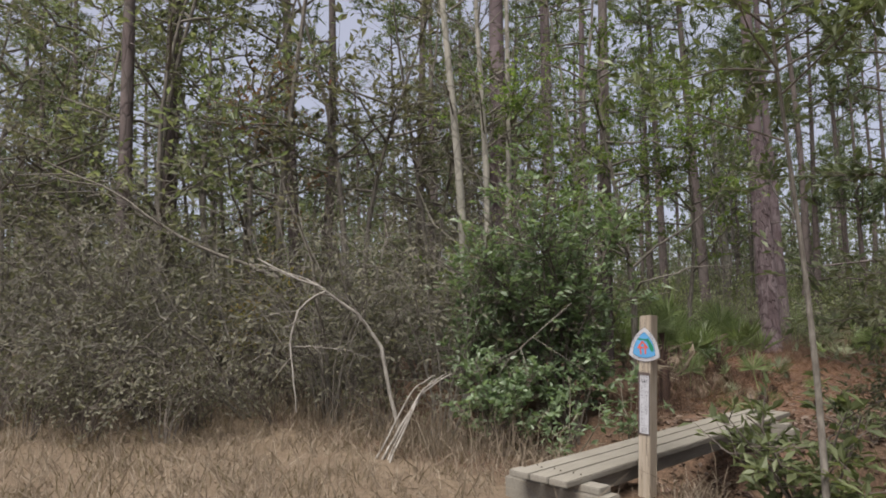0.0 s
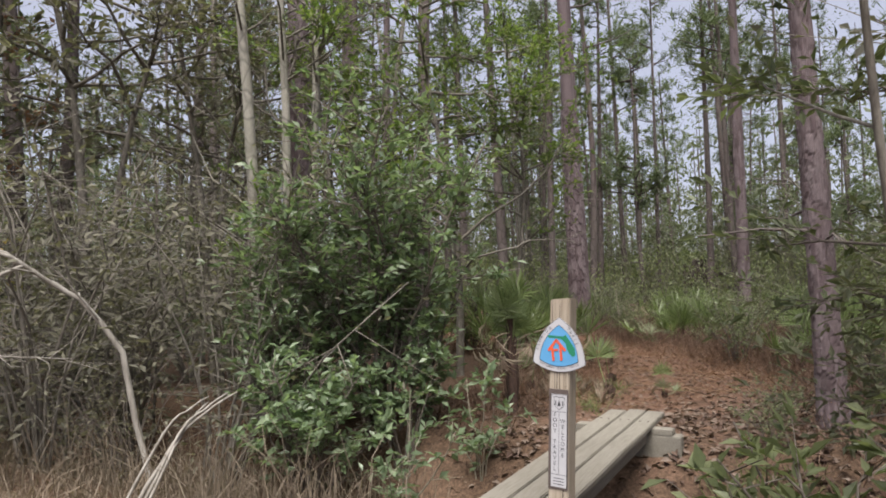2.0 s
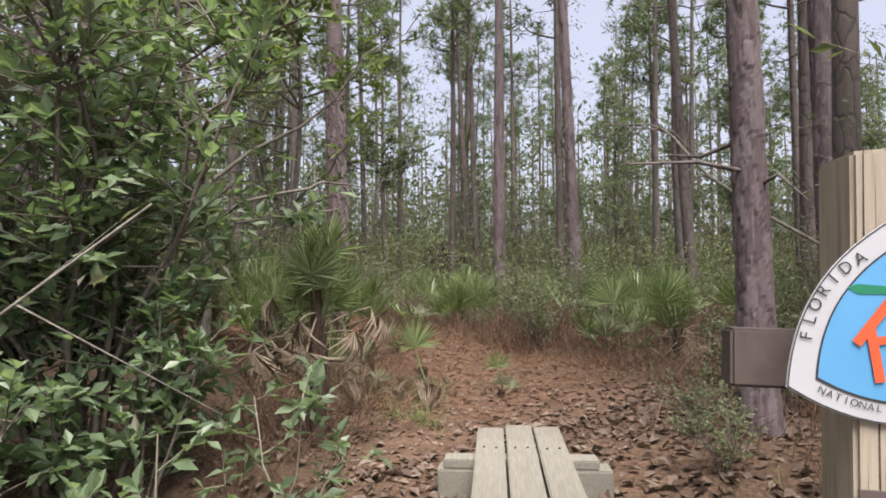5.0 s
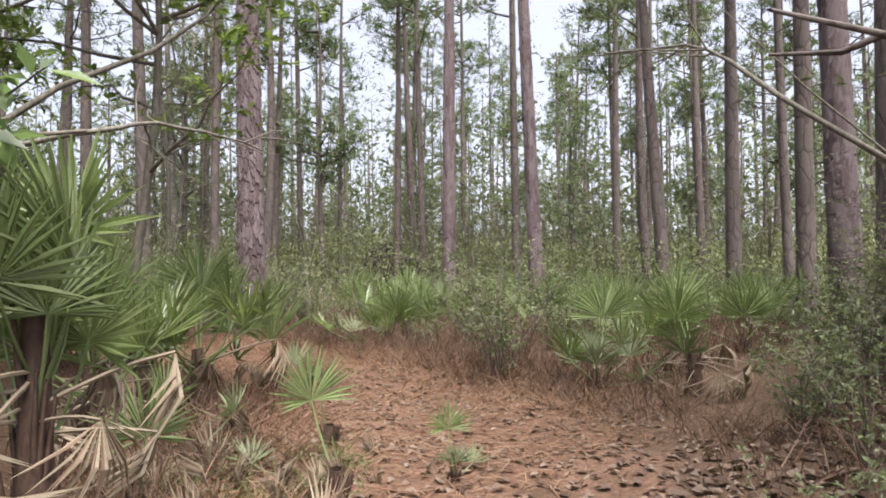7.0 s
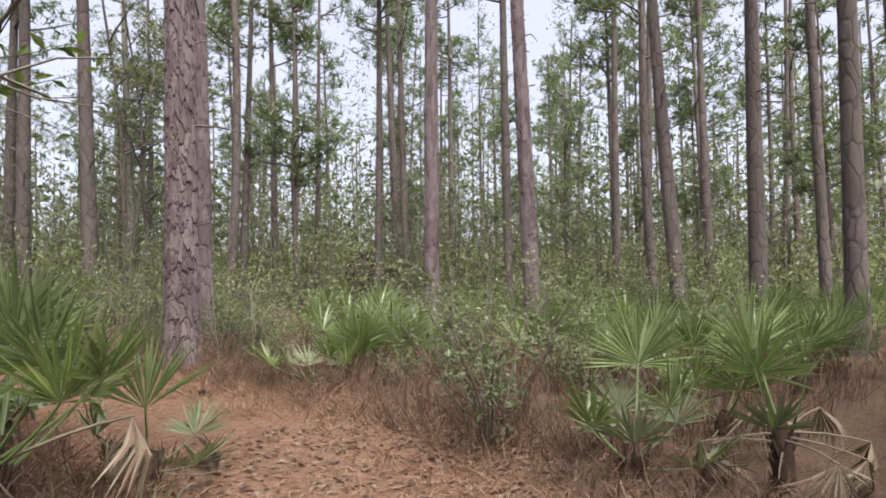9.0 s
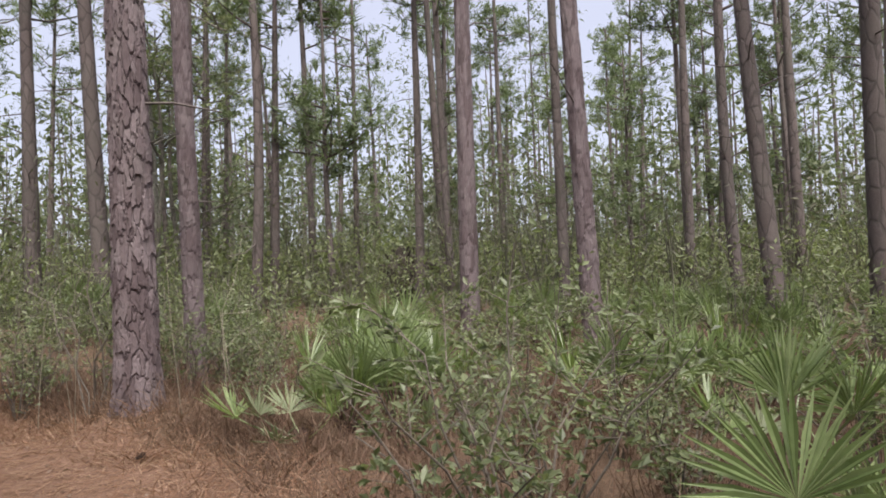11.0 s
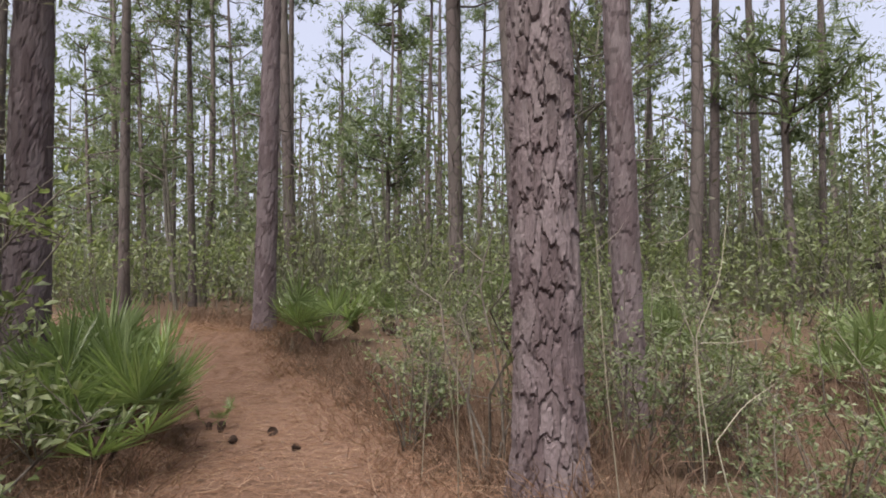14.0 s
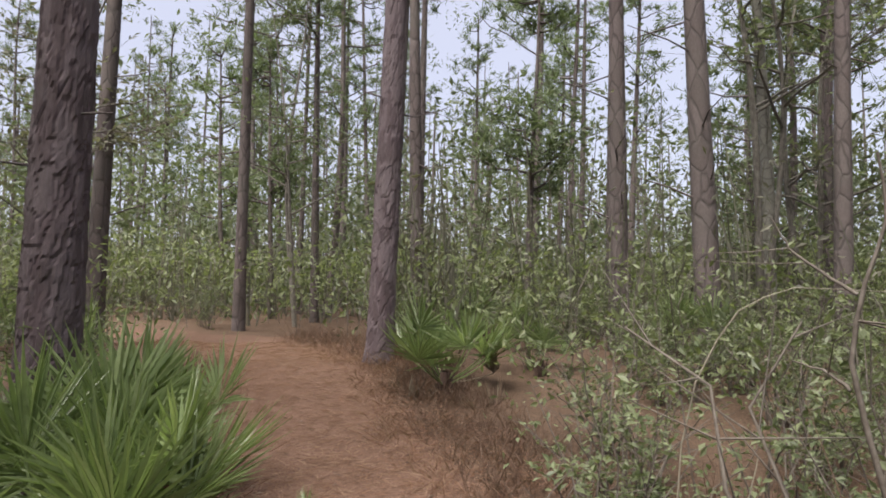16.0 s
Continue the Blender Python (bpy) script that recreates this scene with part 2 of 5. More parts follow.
class Build:
    """Gathers vertices and faces of one mesh."""

    def __init__(self):
        self.v, self.f, self.n = [], [], 0

    def add(self, v, f):
        v = np.asarray(v, float).reshape(-1, 3)
        self.v.append(v)
        self.f.append(np.asarray(f, int) + self.n)
        self.n += len(v)

    def quads(self, v):
        """v: (n, 4, 3) separate quads."""
        n = len(v)
        if n:
            self.add(v.reshape(-1, 3), np.arange(4 * n).reshape(n, 4))

    def tris(self, v):
        n = len(v)
        if n:
            self.add(v.reshape(-1, 3), np.arange(3 * n).reshape(n, 3))

    def tube(self, pts, radii, sides=6, cap=True):
        pts = np.asarray(pts, float)
        d = np.gradient(pts, axis=0)
        d /= np.linalg.norm(d, axis=1)[:, None] + 1e-9
        ref = np.where(np.abs(d[:, 2:3]) > 0.9, np.array([[1.0, 0, 0]]), np.array([[0, 0, 1.0]]))
        a = np.cross(d, ref)
        a /= np.linalg.norm(a, axis=1)[:, None] + 1e-9
        for i in range(1, len(a)):
            if a[i] @ a[i - 1] < 0.3:
                q = a[i - 1] - d[i] * (a[i - 1] @ d[i])
                a[i] = q / (np.linalg.norm(q) + 1e-9)
        b = np.cross(d, a)
        th = np.arange(sides) * 2 * math.pi / sides
        r = np.asarray(radii, float).reshape(-1, 1, 1)
        v = pts[:, None] + r * (a[:, None] * np.cos(th)[None, :, None] + b[:, None] * np.sin(th)[None, :, None])
        i, j = np.meshgrid(np.arange(len(pts) - 1), np.arange(sides), indexing="ij")
        k = (j + 1) % sides
        f = np.stack([i * sides + j, i * sides + k, (i + 1) * sides + k, (i + 1) * sides + j], -1).reshape(-1, 4)
        self.add(v, f)

    def leaves(self, p, axis, up, length, width, fold=0.15):
        p, axis, up = (np.asarray(q, float) for q in (p, axis, up))
        axis = axis / (np.linalg.norm(axis, axis=1)[:, None] + 1e-9)
        s = np.cross(axis, up)
        s /= np.linalg.norm(s, axis=1)[:, None] + 1e-9
        n = np.cross(s, axis)
        length = np.broadcast_to(np.asarray(length, float).reshape(-1, 1), (len(p), 1))
        width = np.broadcast_to(np.asarray(width, float).reshape(-1, 1), (len(p), 1))
        m = p + axis * length * 0.5 + n * width * fold
        self.quads(np.stack([p, m + s * width / 2, p + axis * length - n * width * fold, m - s * width / 2], 1))

    def mesh(self, name, material, smooth=False):
        me = bpy.data.meshes.new(name)
        if self.v:
            faces = []
            for f in self.f:
                faces.extend(f.tolist())
            me.from_pydata(np.vstack(self.v).tolist(), [], faces)
        me.materials.append(material)
        if smooth:
            me.polygons.foreach_set("use_smooth", np.ones(len(me.polygons), bool))
        me.validate()
        me.update()
        return me


def unit(n):
    v = rng.normal(size=(n, 3))
    return v / np.linalg.norm(v, axis=1)[:, None]


def attach(name, mesh, parent, label=""):
    ob = new(name, mesh)
    ob.parent = parent
    return tagged(ob, label)


def from_bm(name, bm, material, parent=None, label=""):
    me = bpy.data.meshes.new(name)
    bm.to_mesh(me)
    bm.free()
    me.materials.append(material)
    ob = new(name, me)
    if parent:
        ob.parent = parent
    return tagged(ob, label)


def box_bm(x0, x1, y0, y1, z0, z1, bevel=0.004):
    bm = bmesh.new()
    bmesh.ops.create_cube(bm, size=1)
    for v in bm.verts:
        v.co = Vector(((x0 + x1) / 2 + v.co.x * (x1 - x0), (y0 + y1) / 2 + v.co.y * (y1 - y0), (z0 + z1) / 2 + v.co.z * (z1 - z0)))
    if bevel:
        bmesh.ops.bevel(bm, geom=bm.edges[:], offset=bevel, segments=2, affect="EDGES")
    return bm


# ---------------------------------------------------------------- plan
TRAIL = np.array([(2.9, 6.2), (4.1, 7.4), (5.15, 9.2), (5.45, 11.2), (5.2, 13.2), (4.55, 15.6), (3.8, 17.6), (2.75, 20.0), (1.95, 21.9), (0.6, 23.2), (-1.6, 24.2), (-5.0, 25.5)])
WALK = np.array([(-0.3, -3.0), (-0.1, 0.0), (-0.15, 2.4), (0.3, 3.8), (1.95, 5.4), (2.7, 6.0), (4.2, 7.0), (5.0, 8.0), (5.45, 10.3), (5.3, 12.4), (5.1, 14.0)])
BRIDGE_DIR = np.array([0.712, 0.702])
BRIDGE_MID = np.array([1.69, 5.01])


def polyline_distance(x, y, line):
    x, y = np.asarray(x, float), np.asarray(y, float)
    best = np.full(np.broadcast(x, y).shape, 1e9)
    for (ax, ay), (bx, by) in zip(line[:-1], line[1:]):
        dx, dy = bx - ax, by - ay
        t = np.clip(((x - ax) * dx + (y - ay) * dy) / (dx * dx + dy * dy), 0, 1)
        best = np.minimum(best, np.hypot(x - ax - t * dx, y - ay - t * dy))
    return best


def along_bridge(x, y):
    return (np.asarray(x) - BRIDGE_MID[0]) * BRIDGE_DIR[0] + (np.asarray(y) - BRIDGE_MID[1]) * BRIDGE_DIR[1]


def ground_z(x, y):
    """Height of the ground: a ditch under the bridge, a worn trail, soft mounds."""
    x, y = np.asarray(x, float), np.asarray(y, float)
    s = along_bridge(x, y)
    z = -0.5 * np.exp(-((s - 0.1) / 0.75) ** 4)
    z = z + 0.035 * np.sin(x * 1.3 + 0.6) * np.cos(y * 1.1) + 0.02 * np.sin(x * 3.7 + y * 2.3) + 0.01 * np.sin(x * 9.1 - y * 7.7)
    trail = np.exp(-(polyline_distance(x, y, TRAIL) / 1.0) ** 4)
    z = z - 0.06 * trail
    z = z + 0.26 * np.exp(-(((x - 6.45) / 0.62) ** 2 + ((y - 13.62) / 0.62) ** 2)) + 0.12 * np.exp(-(((x - 3.9) / 0.7) ** 2 + ((y - 20.5) / 0.7) ** 2))
    bank = np.clip((s - 0.75) / 0.65, 0, 1)
    rise = np.clip((y - 16.2) / 5.5, 0, 1)
    z = z + 0.11 * bank * bank * (3 - 2 * bank) + 0.45 * rise * rise * (3 - 2 * rise)
    far = np.clip((np.hypot(x - 5, y - 10) - 60) / 60, 0, 1)
    return z * (1 - far)


def on_ground(x, y):
    return float(ground_z(x, y))

# ---------------------------------------------------------------- ground
def spaced(lo, hi, step, out, grow):
    """Grid lines: even between lo and hi, then growing out to the horizon."""
    mid = list(np.arange(lo, hi + 1e-6, step))
    up, d = [hi], step
    while up[-1] < out:
        d *= grow
        up.append(up[-1] + d)
    dn, d = [lo], step
    while dn[-1] > -out:
        d *= grow
        dn.append(dn[-1] - d)
    return np.array(dn[:0:-1] + mid + up[1:])


def make_ground():
    xs, ys = spaced(-6, 12, 0.17, 1500, 1.13), spaced(-2, 22, 0.17, 1500, 1.13)
    gx, gy = np.meshgrid(xs, ys, indexing="ij")
    gz = ground_z(gx, gy)
    b = Build()
    nx, ny = gx.shape
    i, j = np.meshgrid(np.arange(nx - 1), np.arange(ny - 1), indexing="ij")
    f = np.stack([i * ny + j, (i + 1) * ny + j, (i + 1) * ny + j + 1, i * ny + j + 1], -1).reshape(-1, 4)
    b.add(np.stack([gx, gy, gz], -1), f)
    m, nt, lk, p = nodes_of("forest_floor")
    tr = nt.new("ShaderNodeAttribute")
    tr.attribute_name = "trail"
    vg = nt.new("ShaderNodeAttribute")
    vg.attribute_name = "verge"
    fine = noise_tex(nt, lk, 42, 6, 0.72)
    mid = noise_tex(nt, lk, 5.5, 4, 0.6)
    big = noise_tex(nt, lk, 0.8, 3, 0.5)
    straw = ramp(nt, lk, fine.outputs[0], [(0.28, (0.075, 0.042, 0.03)), (0.5, (0.165, 0.098, 0.07)), (0.72, (0.25, 0.165, 0.125))])
    duff = ramp(nt, lk, fine.outputs[0], [(0.3, (0.035, 0.024, 0.018)), (0.5, (0.1, 0.065, 0.045)), (0.72, (0.2, 0.13, 0.09))])
    tan = ramp(nt, lk, fine.outputs[0], [(0.28, (0.075, 0.055, 0.04)), (0.5, (0.16, 0.12, 0.085)), (0.72, (0.25, 0.2, 0.145))])
    edge = nt.new("ShaderNodeMath")
    edge.operation = "MULTIPLY_ADD"
    lk.new(mid.outputs[0], edge.inputs[0])
    edge.inputs[1].default_value = 0.7
    lk.new(tr.outputs["Fac"], edge.inputs[2])
    mask = ramp(nt, lk, edge.outputs[0], [(0.55, (0, 0, 0)), (0.8, (1, 1, 1))])
    edge2 = nt.new("ShaderNodeMath")
    edge2.operation = "MULTIPLY_ADD"
    lk.new(mid.outputs[0], edge2.inputs[0])
    edge2.inputs[1].default_value = 0.7
    lk.new(vg.outputs["Fac"], edge2.inputs[2])
    mask2 = ramp(nt, lk, edge2.outputs[0], [(0.6, (0, 0, 0)), (0.95, (1, 1, 1))])
    c = mixed(nt, lk, mask.outputs[0], duff.outputs[0], straw.outputs[0])
    c = mixed(nt, lk, mask2.outputs[0], c, tan.outputs[0])
    c = mixed(nt, lk, 0.45, c, ramp(nt, lk, big.outputs[0], [(0.35, (0.6, 0.58, 0.55)), (0.65, (1, 1, 1))]).outputs[0], "MULTIPLY")
    lk.new(c, p.inputs["Base Color"])
    p.inputs["Roughness"].default_value = 0.95
    p.inputs["Specular IOR Level"].default_value = 0.15
    bumped(nt, lk, p, fine.outputs[0], 0.8, 0.02)
    me = b.mesh("ground", m, True)
    d = polyline_distance(gx, gy, TRAIL).ravel()
    a = me.attributes.new("trail", "FLOAT", "POINT")
    a.data.foreach_set("value", (np.clip(1.35 - d / 1.0, 0, 0.55) * np.clip((along_bridge(gx, gy).ravel() - 0.2) / 4.0, 0.45, 1.0)).astype(np.float32))
    s = along_bridge(gx, gy).ravel()
    a = me.attributes.new("verge", "FLOAT", "POINT")
    a.data.foreach_set("value", np.clip((-1.1 - s) / 0.8, 0, 0.6).astype(np.float32))
    return tagged(new("ground", me), "brown forest floor with a pine-straw trail and a dry grassy verge", "ground", kind="structure")


make_ground()


# ---------------------------------------------------------------- pines
def trunk_line(h, lean, bend, n):
    t = np.linspace(0, 1, n)
    return np.stack([lean[0] * t + bend[0] * np.sin(t * 5.1), lean[1] * t + bend[1] * np.sin(t * 4.3 + 1) - bend[1] * math.sin(1), h * t], -1)


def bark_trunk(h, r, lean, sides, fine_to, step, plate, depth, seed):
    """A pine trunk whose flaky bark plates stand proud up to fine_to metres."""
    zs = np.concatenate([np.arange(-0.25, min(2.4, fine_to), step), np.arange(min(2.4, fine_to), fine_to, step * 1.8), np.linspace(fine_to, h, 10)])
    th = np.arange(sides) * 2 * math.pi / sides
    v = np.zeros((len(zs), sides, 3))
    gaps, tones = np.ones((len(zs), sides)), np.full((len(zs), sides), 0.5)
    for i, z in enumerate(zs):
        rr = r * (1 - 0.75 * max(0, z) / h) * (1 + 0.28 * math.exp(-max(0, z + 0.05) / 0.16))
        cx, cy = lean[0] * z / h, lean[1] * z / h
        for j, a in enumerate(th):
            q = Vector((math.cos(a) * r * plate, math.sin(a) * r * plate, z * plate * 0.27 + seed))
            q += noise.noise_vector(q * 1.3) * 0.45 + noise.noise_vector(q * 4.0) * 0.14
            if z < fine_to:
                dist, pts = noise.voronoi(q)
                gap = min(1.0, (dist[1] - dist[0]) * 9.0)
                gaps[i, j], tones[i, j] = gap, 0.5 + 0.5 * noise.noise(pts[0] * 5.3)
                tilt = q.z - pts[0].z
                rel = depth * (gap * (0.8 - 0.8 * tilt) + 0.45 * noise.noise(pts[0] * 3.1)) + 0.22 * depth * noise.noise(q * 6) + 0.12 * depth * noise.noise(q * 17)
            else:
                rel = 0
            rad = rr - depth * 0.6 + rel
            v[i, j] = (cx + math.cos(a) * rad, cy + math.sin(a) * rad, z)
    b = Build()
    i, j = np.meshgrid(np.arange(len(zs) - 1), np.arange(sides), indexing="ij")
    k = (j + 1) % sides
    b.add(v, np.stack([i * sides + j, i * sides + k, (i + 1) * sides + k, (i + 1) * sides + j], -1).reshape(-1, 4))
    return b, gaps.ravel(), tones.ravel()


def crown_parts(h, line, low, limbs, reach, tufts, needle):
    """Limbs and needle tufts of a pine from low metres up."""
    woods, green = [], Build()
    for _ in range(limbs):
        wood = Build()
        woods.append(wood)
        z = low + (h - low) * rng.random() ** 0.8
        base = np.array([np.interp(z, line[:, 2], line[:, 0]), np.interp(z, line[:, 2], line[:, 1]), z])
        a = rng.random() * 2 * math.pi
        ln = reach * (0.35 + 0.65 * (1 - (z - low) / (h - low + 0.1))) * rng.uniform(0.55, 1.1)
        t = np.linspace(0, 1, 5)[:, None]
        d = np.array([math.cos(a), math.sin(a), rng.uniform(-0.05, 0.45)])
        pts = base + d * ln * t + np.array([0, 0, 1]) * (0.25 * ln * t ** 2) + rng.normal(size=(5, 3)) * 0.05 * ln * t
        wood.tube(pts, np.linspace(0.035, 0.008, 5), 4)
        n = max(2, int(tufts * ln / reach))
        tt = rng.uniform(0.35, 1.0, n)
        c = np.stack([np.interp(tt, t[:, 0], pts[:, k]) for k in range(3)], -1) + rng.normal(size=(n, 3)) * 0.16 * ln
        c[:, 2] += 0.05 * ln
        k = 12
        dirs = unit(n * k) + np.array([0, 0, 0.35])
        cc = np.repeat(c, k, 0) + rng.normal(size=(n * k, 3)) * 0.05
        dirs /= np.linalg.norm(dirs, axis=1)[:, None]
        side = np.cross(dirs, unit(n * k))
        side /= np.linalg.norm(side, axis=1)[:, None] + 1e-9
        w = needle * 0.07
        green.tris(np.stack([cc - side * w, cc + side * w, cc + dirs * needle * rng.uniform(0.7, 1.2, (n * k, 1))], 1))
    return woods, green


def make_pine(name, h, r, lean, low, limbs, reach, tufts, needle, bark, sides=12, fine=None, stubs=4, label=""):
    base = new(name)
    base.empty_display_size = 0.2
    line = trunk_line(h, lean, (0, 0) if fine else (rng.normal() * 0.12, rng.normal() * 0.12), 16)
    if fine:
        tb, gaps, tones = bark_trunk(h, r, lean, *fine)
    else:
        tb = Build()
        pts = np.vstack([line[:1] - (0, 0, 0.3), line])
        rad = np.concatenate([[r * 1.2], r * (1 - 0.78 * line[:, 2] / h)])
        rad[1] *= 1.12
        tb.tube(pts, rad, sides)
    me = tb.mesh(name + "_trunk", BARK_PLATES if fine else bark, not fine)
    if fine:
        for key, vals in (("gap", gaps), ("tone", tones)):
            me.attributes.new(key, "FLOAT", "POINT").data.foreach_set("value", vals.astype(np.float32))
    attach("trunk", me, base)
    woods, green = crown_parts(h, line, low, limbs, reach, tufts, needle)
    for _ in range(stubs):
        z = rng.uniform(0.25, 0.8) * low
        a = rng.random() * 2 * math.pi
        p0 = np.array([np.interp(z, line[:, 2], line[:, 0]), np.interp(z, line[:, 2], line[:, 1]), z])
        ln = rng.uniform(0.3, 1.1)
        wood = Build()
        woods.append(wood)
        e = p0 + np.array([math.cos(a), math.sin(a), rng.uniform(-0.3, 0.5)]) * ln
        wood.tube([p0, (p0 + e) / 2 + rng.normal(size=3) * 0.05, e], [0.016, 0.011, 0.005], 4)
    if fine:
        for wood in woods:
            attach("limb", wood.mesh(name + "_limb", BARK_FAR, True), base)
    else:
        joined = Build()
        for wood in woods:
            for vv, ff in zip(wood.v, wood.f):
                joined.add(vv, ff)
        tagged(attach("limbwood", joined.mesh(name + "_limbwood", BARK_FAR, True), base), kind="stuff")
    tagged(attach("crown", green.mesh(name + "_crown", NEEDLES), base), kind="stuff")
    return tagged(base, label or "tall slender pine with flaky grey-brown bark and tufted needles", "tree", "pines of the wood")


def put(ob, x, y, turn=0.0, size=1.0, sink=0.0):
    m = pose(x, y, on_ground(x, y) - sink, 0, 0, turn)
    ob.matrix_basis = m @ Matrix.Diagonal((size, size, size, 1))
    return ob


# pines that stand beside the trail, each with its own girth and lean
NEAR_PINES = [
    (6.38, 13.6, 0.19, 17, (-0.1, 0.3), (170, 4.7, 0.0085, 15.0, 0.02, 3.0), "stout pine with loose reddish-grey bark plates beside the trail"),
    (7.6, 15.5, 0.13, 15, (-0.25, 0.2), (56, 5.0, 0.025, 14.0, 0.012, 9.0), "slim pine with reddish flaky bark in low shrubs"),
    (3.72, 20.5, 0.17, 17, (0.45, 0.1), (56, 5.5, 0.028, 12.0, 0.012, 17.0), "straight pine with grey bark at the trail's edge"),
    (2.18, 16.64, 0.21, 16, (0.1, 0.2), (64, 5.0, 0.024, 12.0, 0.015, 23.0), "stout dark pine behind a leafy bush"),
    (12.02, 12.79, 0.145, 19, (-0.3, 0.5), (48, 7.0, 0.035, 11.0, 0.014, 31.0), "leaning pine with reddish plated bark above palmettos"),
    (11.4, 14.6, 0.15, 18, (0.1, -0.2), (48, 6.0, 0.035, 11.0, 0.012, 41.0), "straight grey pine standing in palmetto scrub"),
    (4.15, 5.45, 0.11, 9, (-0.15, 0.1), (44, 4.0, 0.025, 15.0, 0.01, 53.0), "young pine with rough bark in a twiggy thicket"),
    (11.18, 7.36, 0.2, 19, (-0.3, 0.2), (44, 6.0, 0.035, 11.0, 0.012, 71.0), "stout grey pine rising behind scrub"),
    (0.56, 11.2, 0.2, 16, (0.1, 0.25), (44, 6.0, 0.035, 11.0, 0.012, 61.0), "dark pine trunk behind a thicket"),
]
for px, py, pr, ph, plean, pfine, plab in NEAR_PINES:
    put(make_pine("pine_tree", ph, pr, plean, ph * 0.5, 20, 2.2, 14, 0.28, BARK_PINE, fine=pfine, stubs=5, label=plab), px, py)

# pine patterns for the wood behind, then copies
PATTERNS = []
for k in range(7):
    hh = rng.uniform(14, 20) if k < 5 else rng.uniform(8, 10)
    PATTERNS.append(make_pine("pine_tree", hh, rng.uniform(0.09, 0.17), tuple(rng.normal(size=2) * 0.4), hh * (rng.uniform(0.36, 0.5) if k < 5 else 0.2), 24, rng.uniform(1.7, 2.6), 15, 0.32, BARK_FAR, 10, stubs=5))
SET_PINES = [(15.08, 15.7), (20.5, 15.9), (26, 17.8), (7.46, 26.2), (7.4, 34.3), (-1.61, 31.2), (-3.9, 33.0), (12.7, 23.6), (-1.2, 22.2), (-0.1, 31.7), (-0.17, 25.4), (3.01, 29.3), (6.13, 36.4), (9.21, 34.1), (12.54, 27.8), (-1.59, 33.6), (0.48, 28.5), (3.53, 25.6), (14.84, 32.2), (20.3, 32.8), (15.98, 24.6), (15.6, 21), (18.97, 23.75), (7.03, 22.9), (11.2, 21.6), (15.5, 19.6), (21.75, 23.66), (22.1, 13.8), (14.92, 10.16), (25.7, 12.4), (14.45, 9), (12.81, 8.29), (14.4, 11.3), (8.85, 6.44), (11.2, 5.6), (1.98, 14.95), (-5.37, 9.3), (-3.75, 14), (-6.8, 13.9), (-3.2, 13.1), (2.39, 11.2), (-1.3, 16.5), (-6.2, 12)]
far_points = list(SET_PINES)
while len(far_points) < 210:
    a, d = rng.uniform(-1.05, 2.15), 14 + 46 * rng.random() ** 0.75
    x, y = 3 + d * math.cos(math.pi / 2 - a), 7 + d * math.sin(math.pi / 2 - a)
    if polyline_distance(x, y, TRAIL) > 2.0 and min(math.hypot(x - u, y - w) for u, w in far_points) > 1.15:
        far_points.append((x, y))
for i, (x, y) in enumerate(far_points):
    src = PATTERNS[i % 5 if 7 <= i < len(SET_PINES) else i % 7]
    if i < 7:
        put(src, x, y, rng.uniform(0, 360))
    else:
        m = pose(x, y, on_ground(x, y), rng.normal() * 0.8, rng.normal() * 0.8, rng.uniform(0, 360))
        s = rng.uniform(0.8, 1.12)
        copy_thing(src, m).scale = (s, s, s)


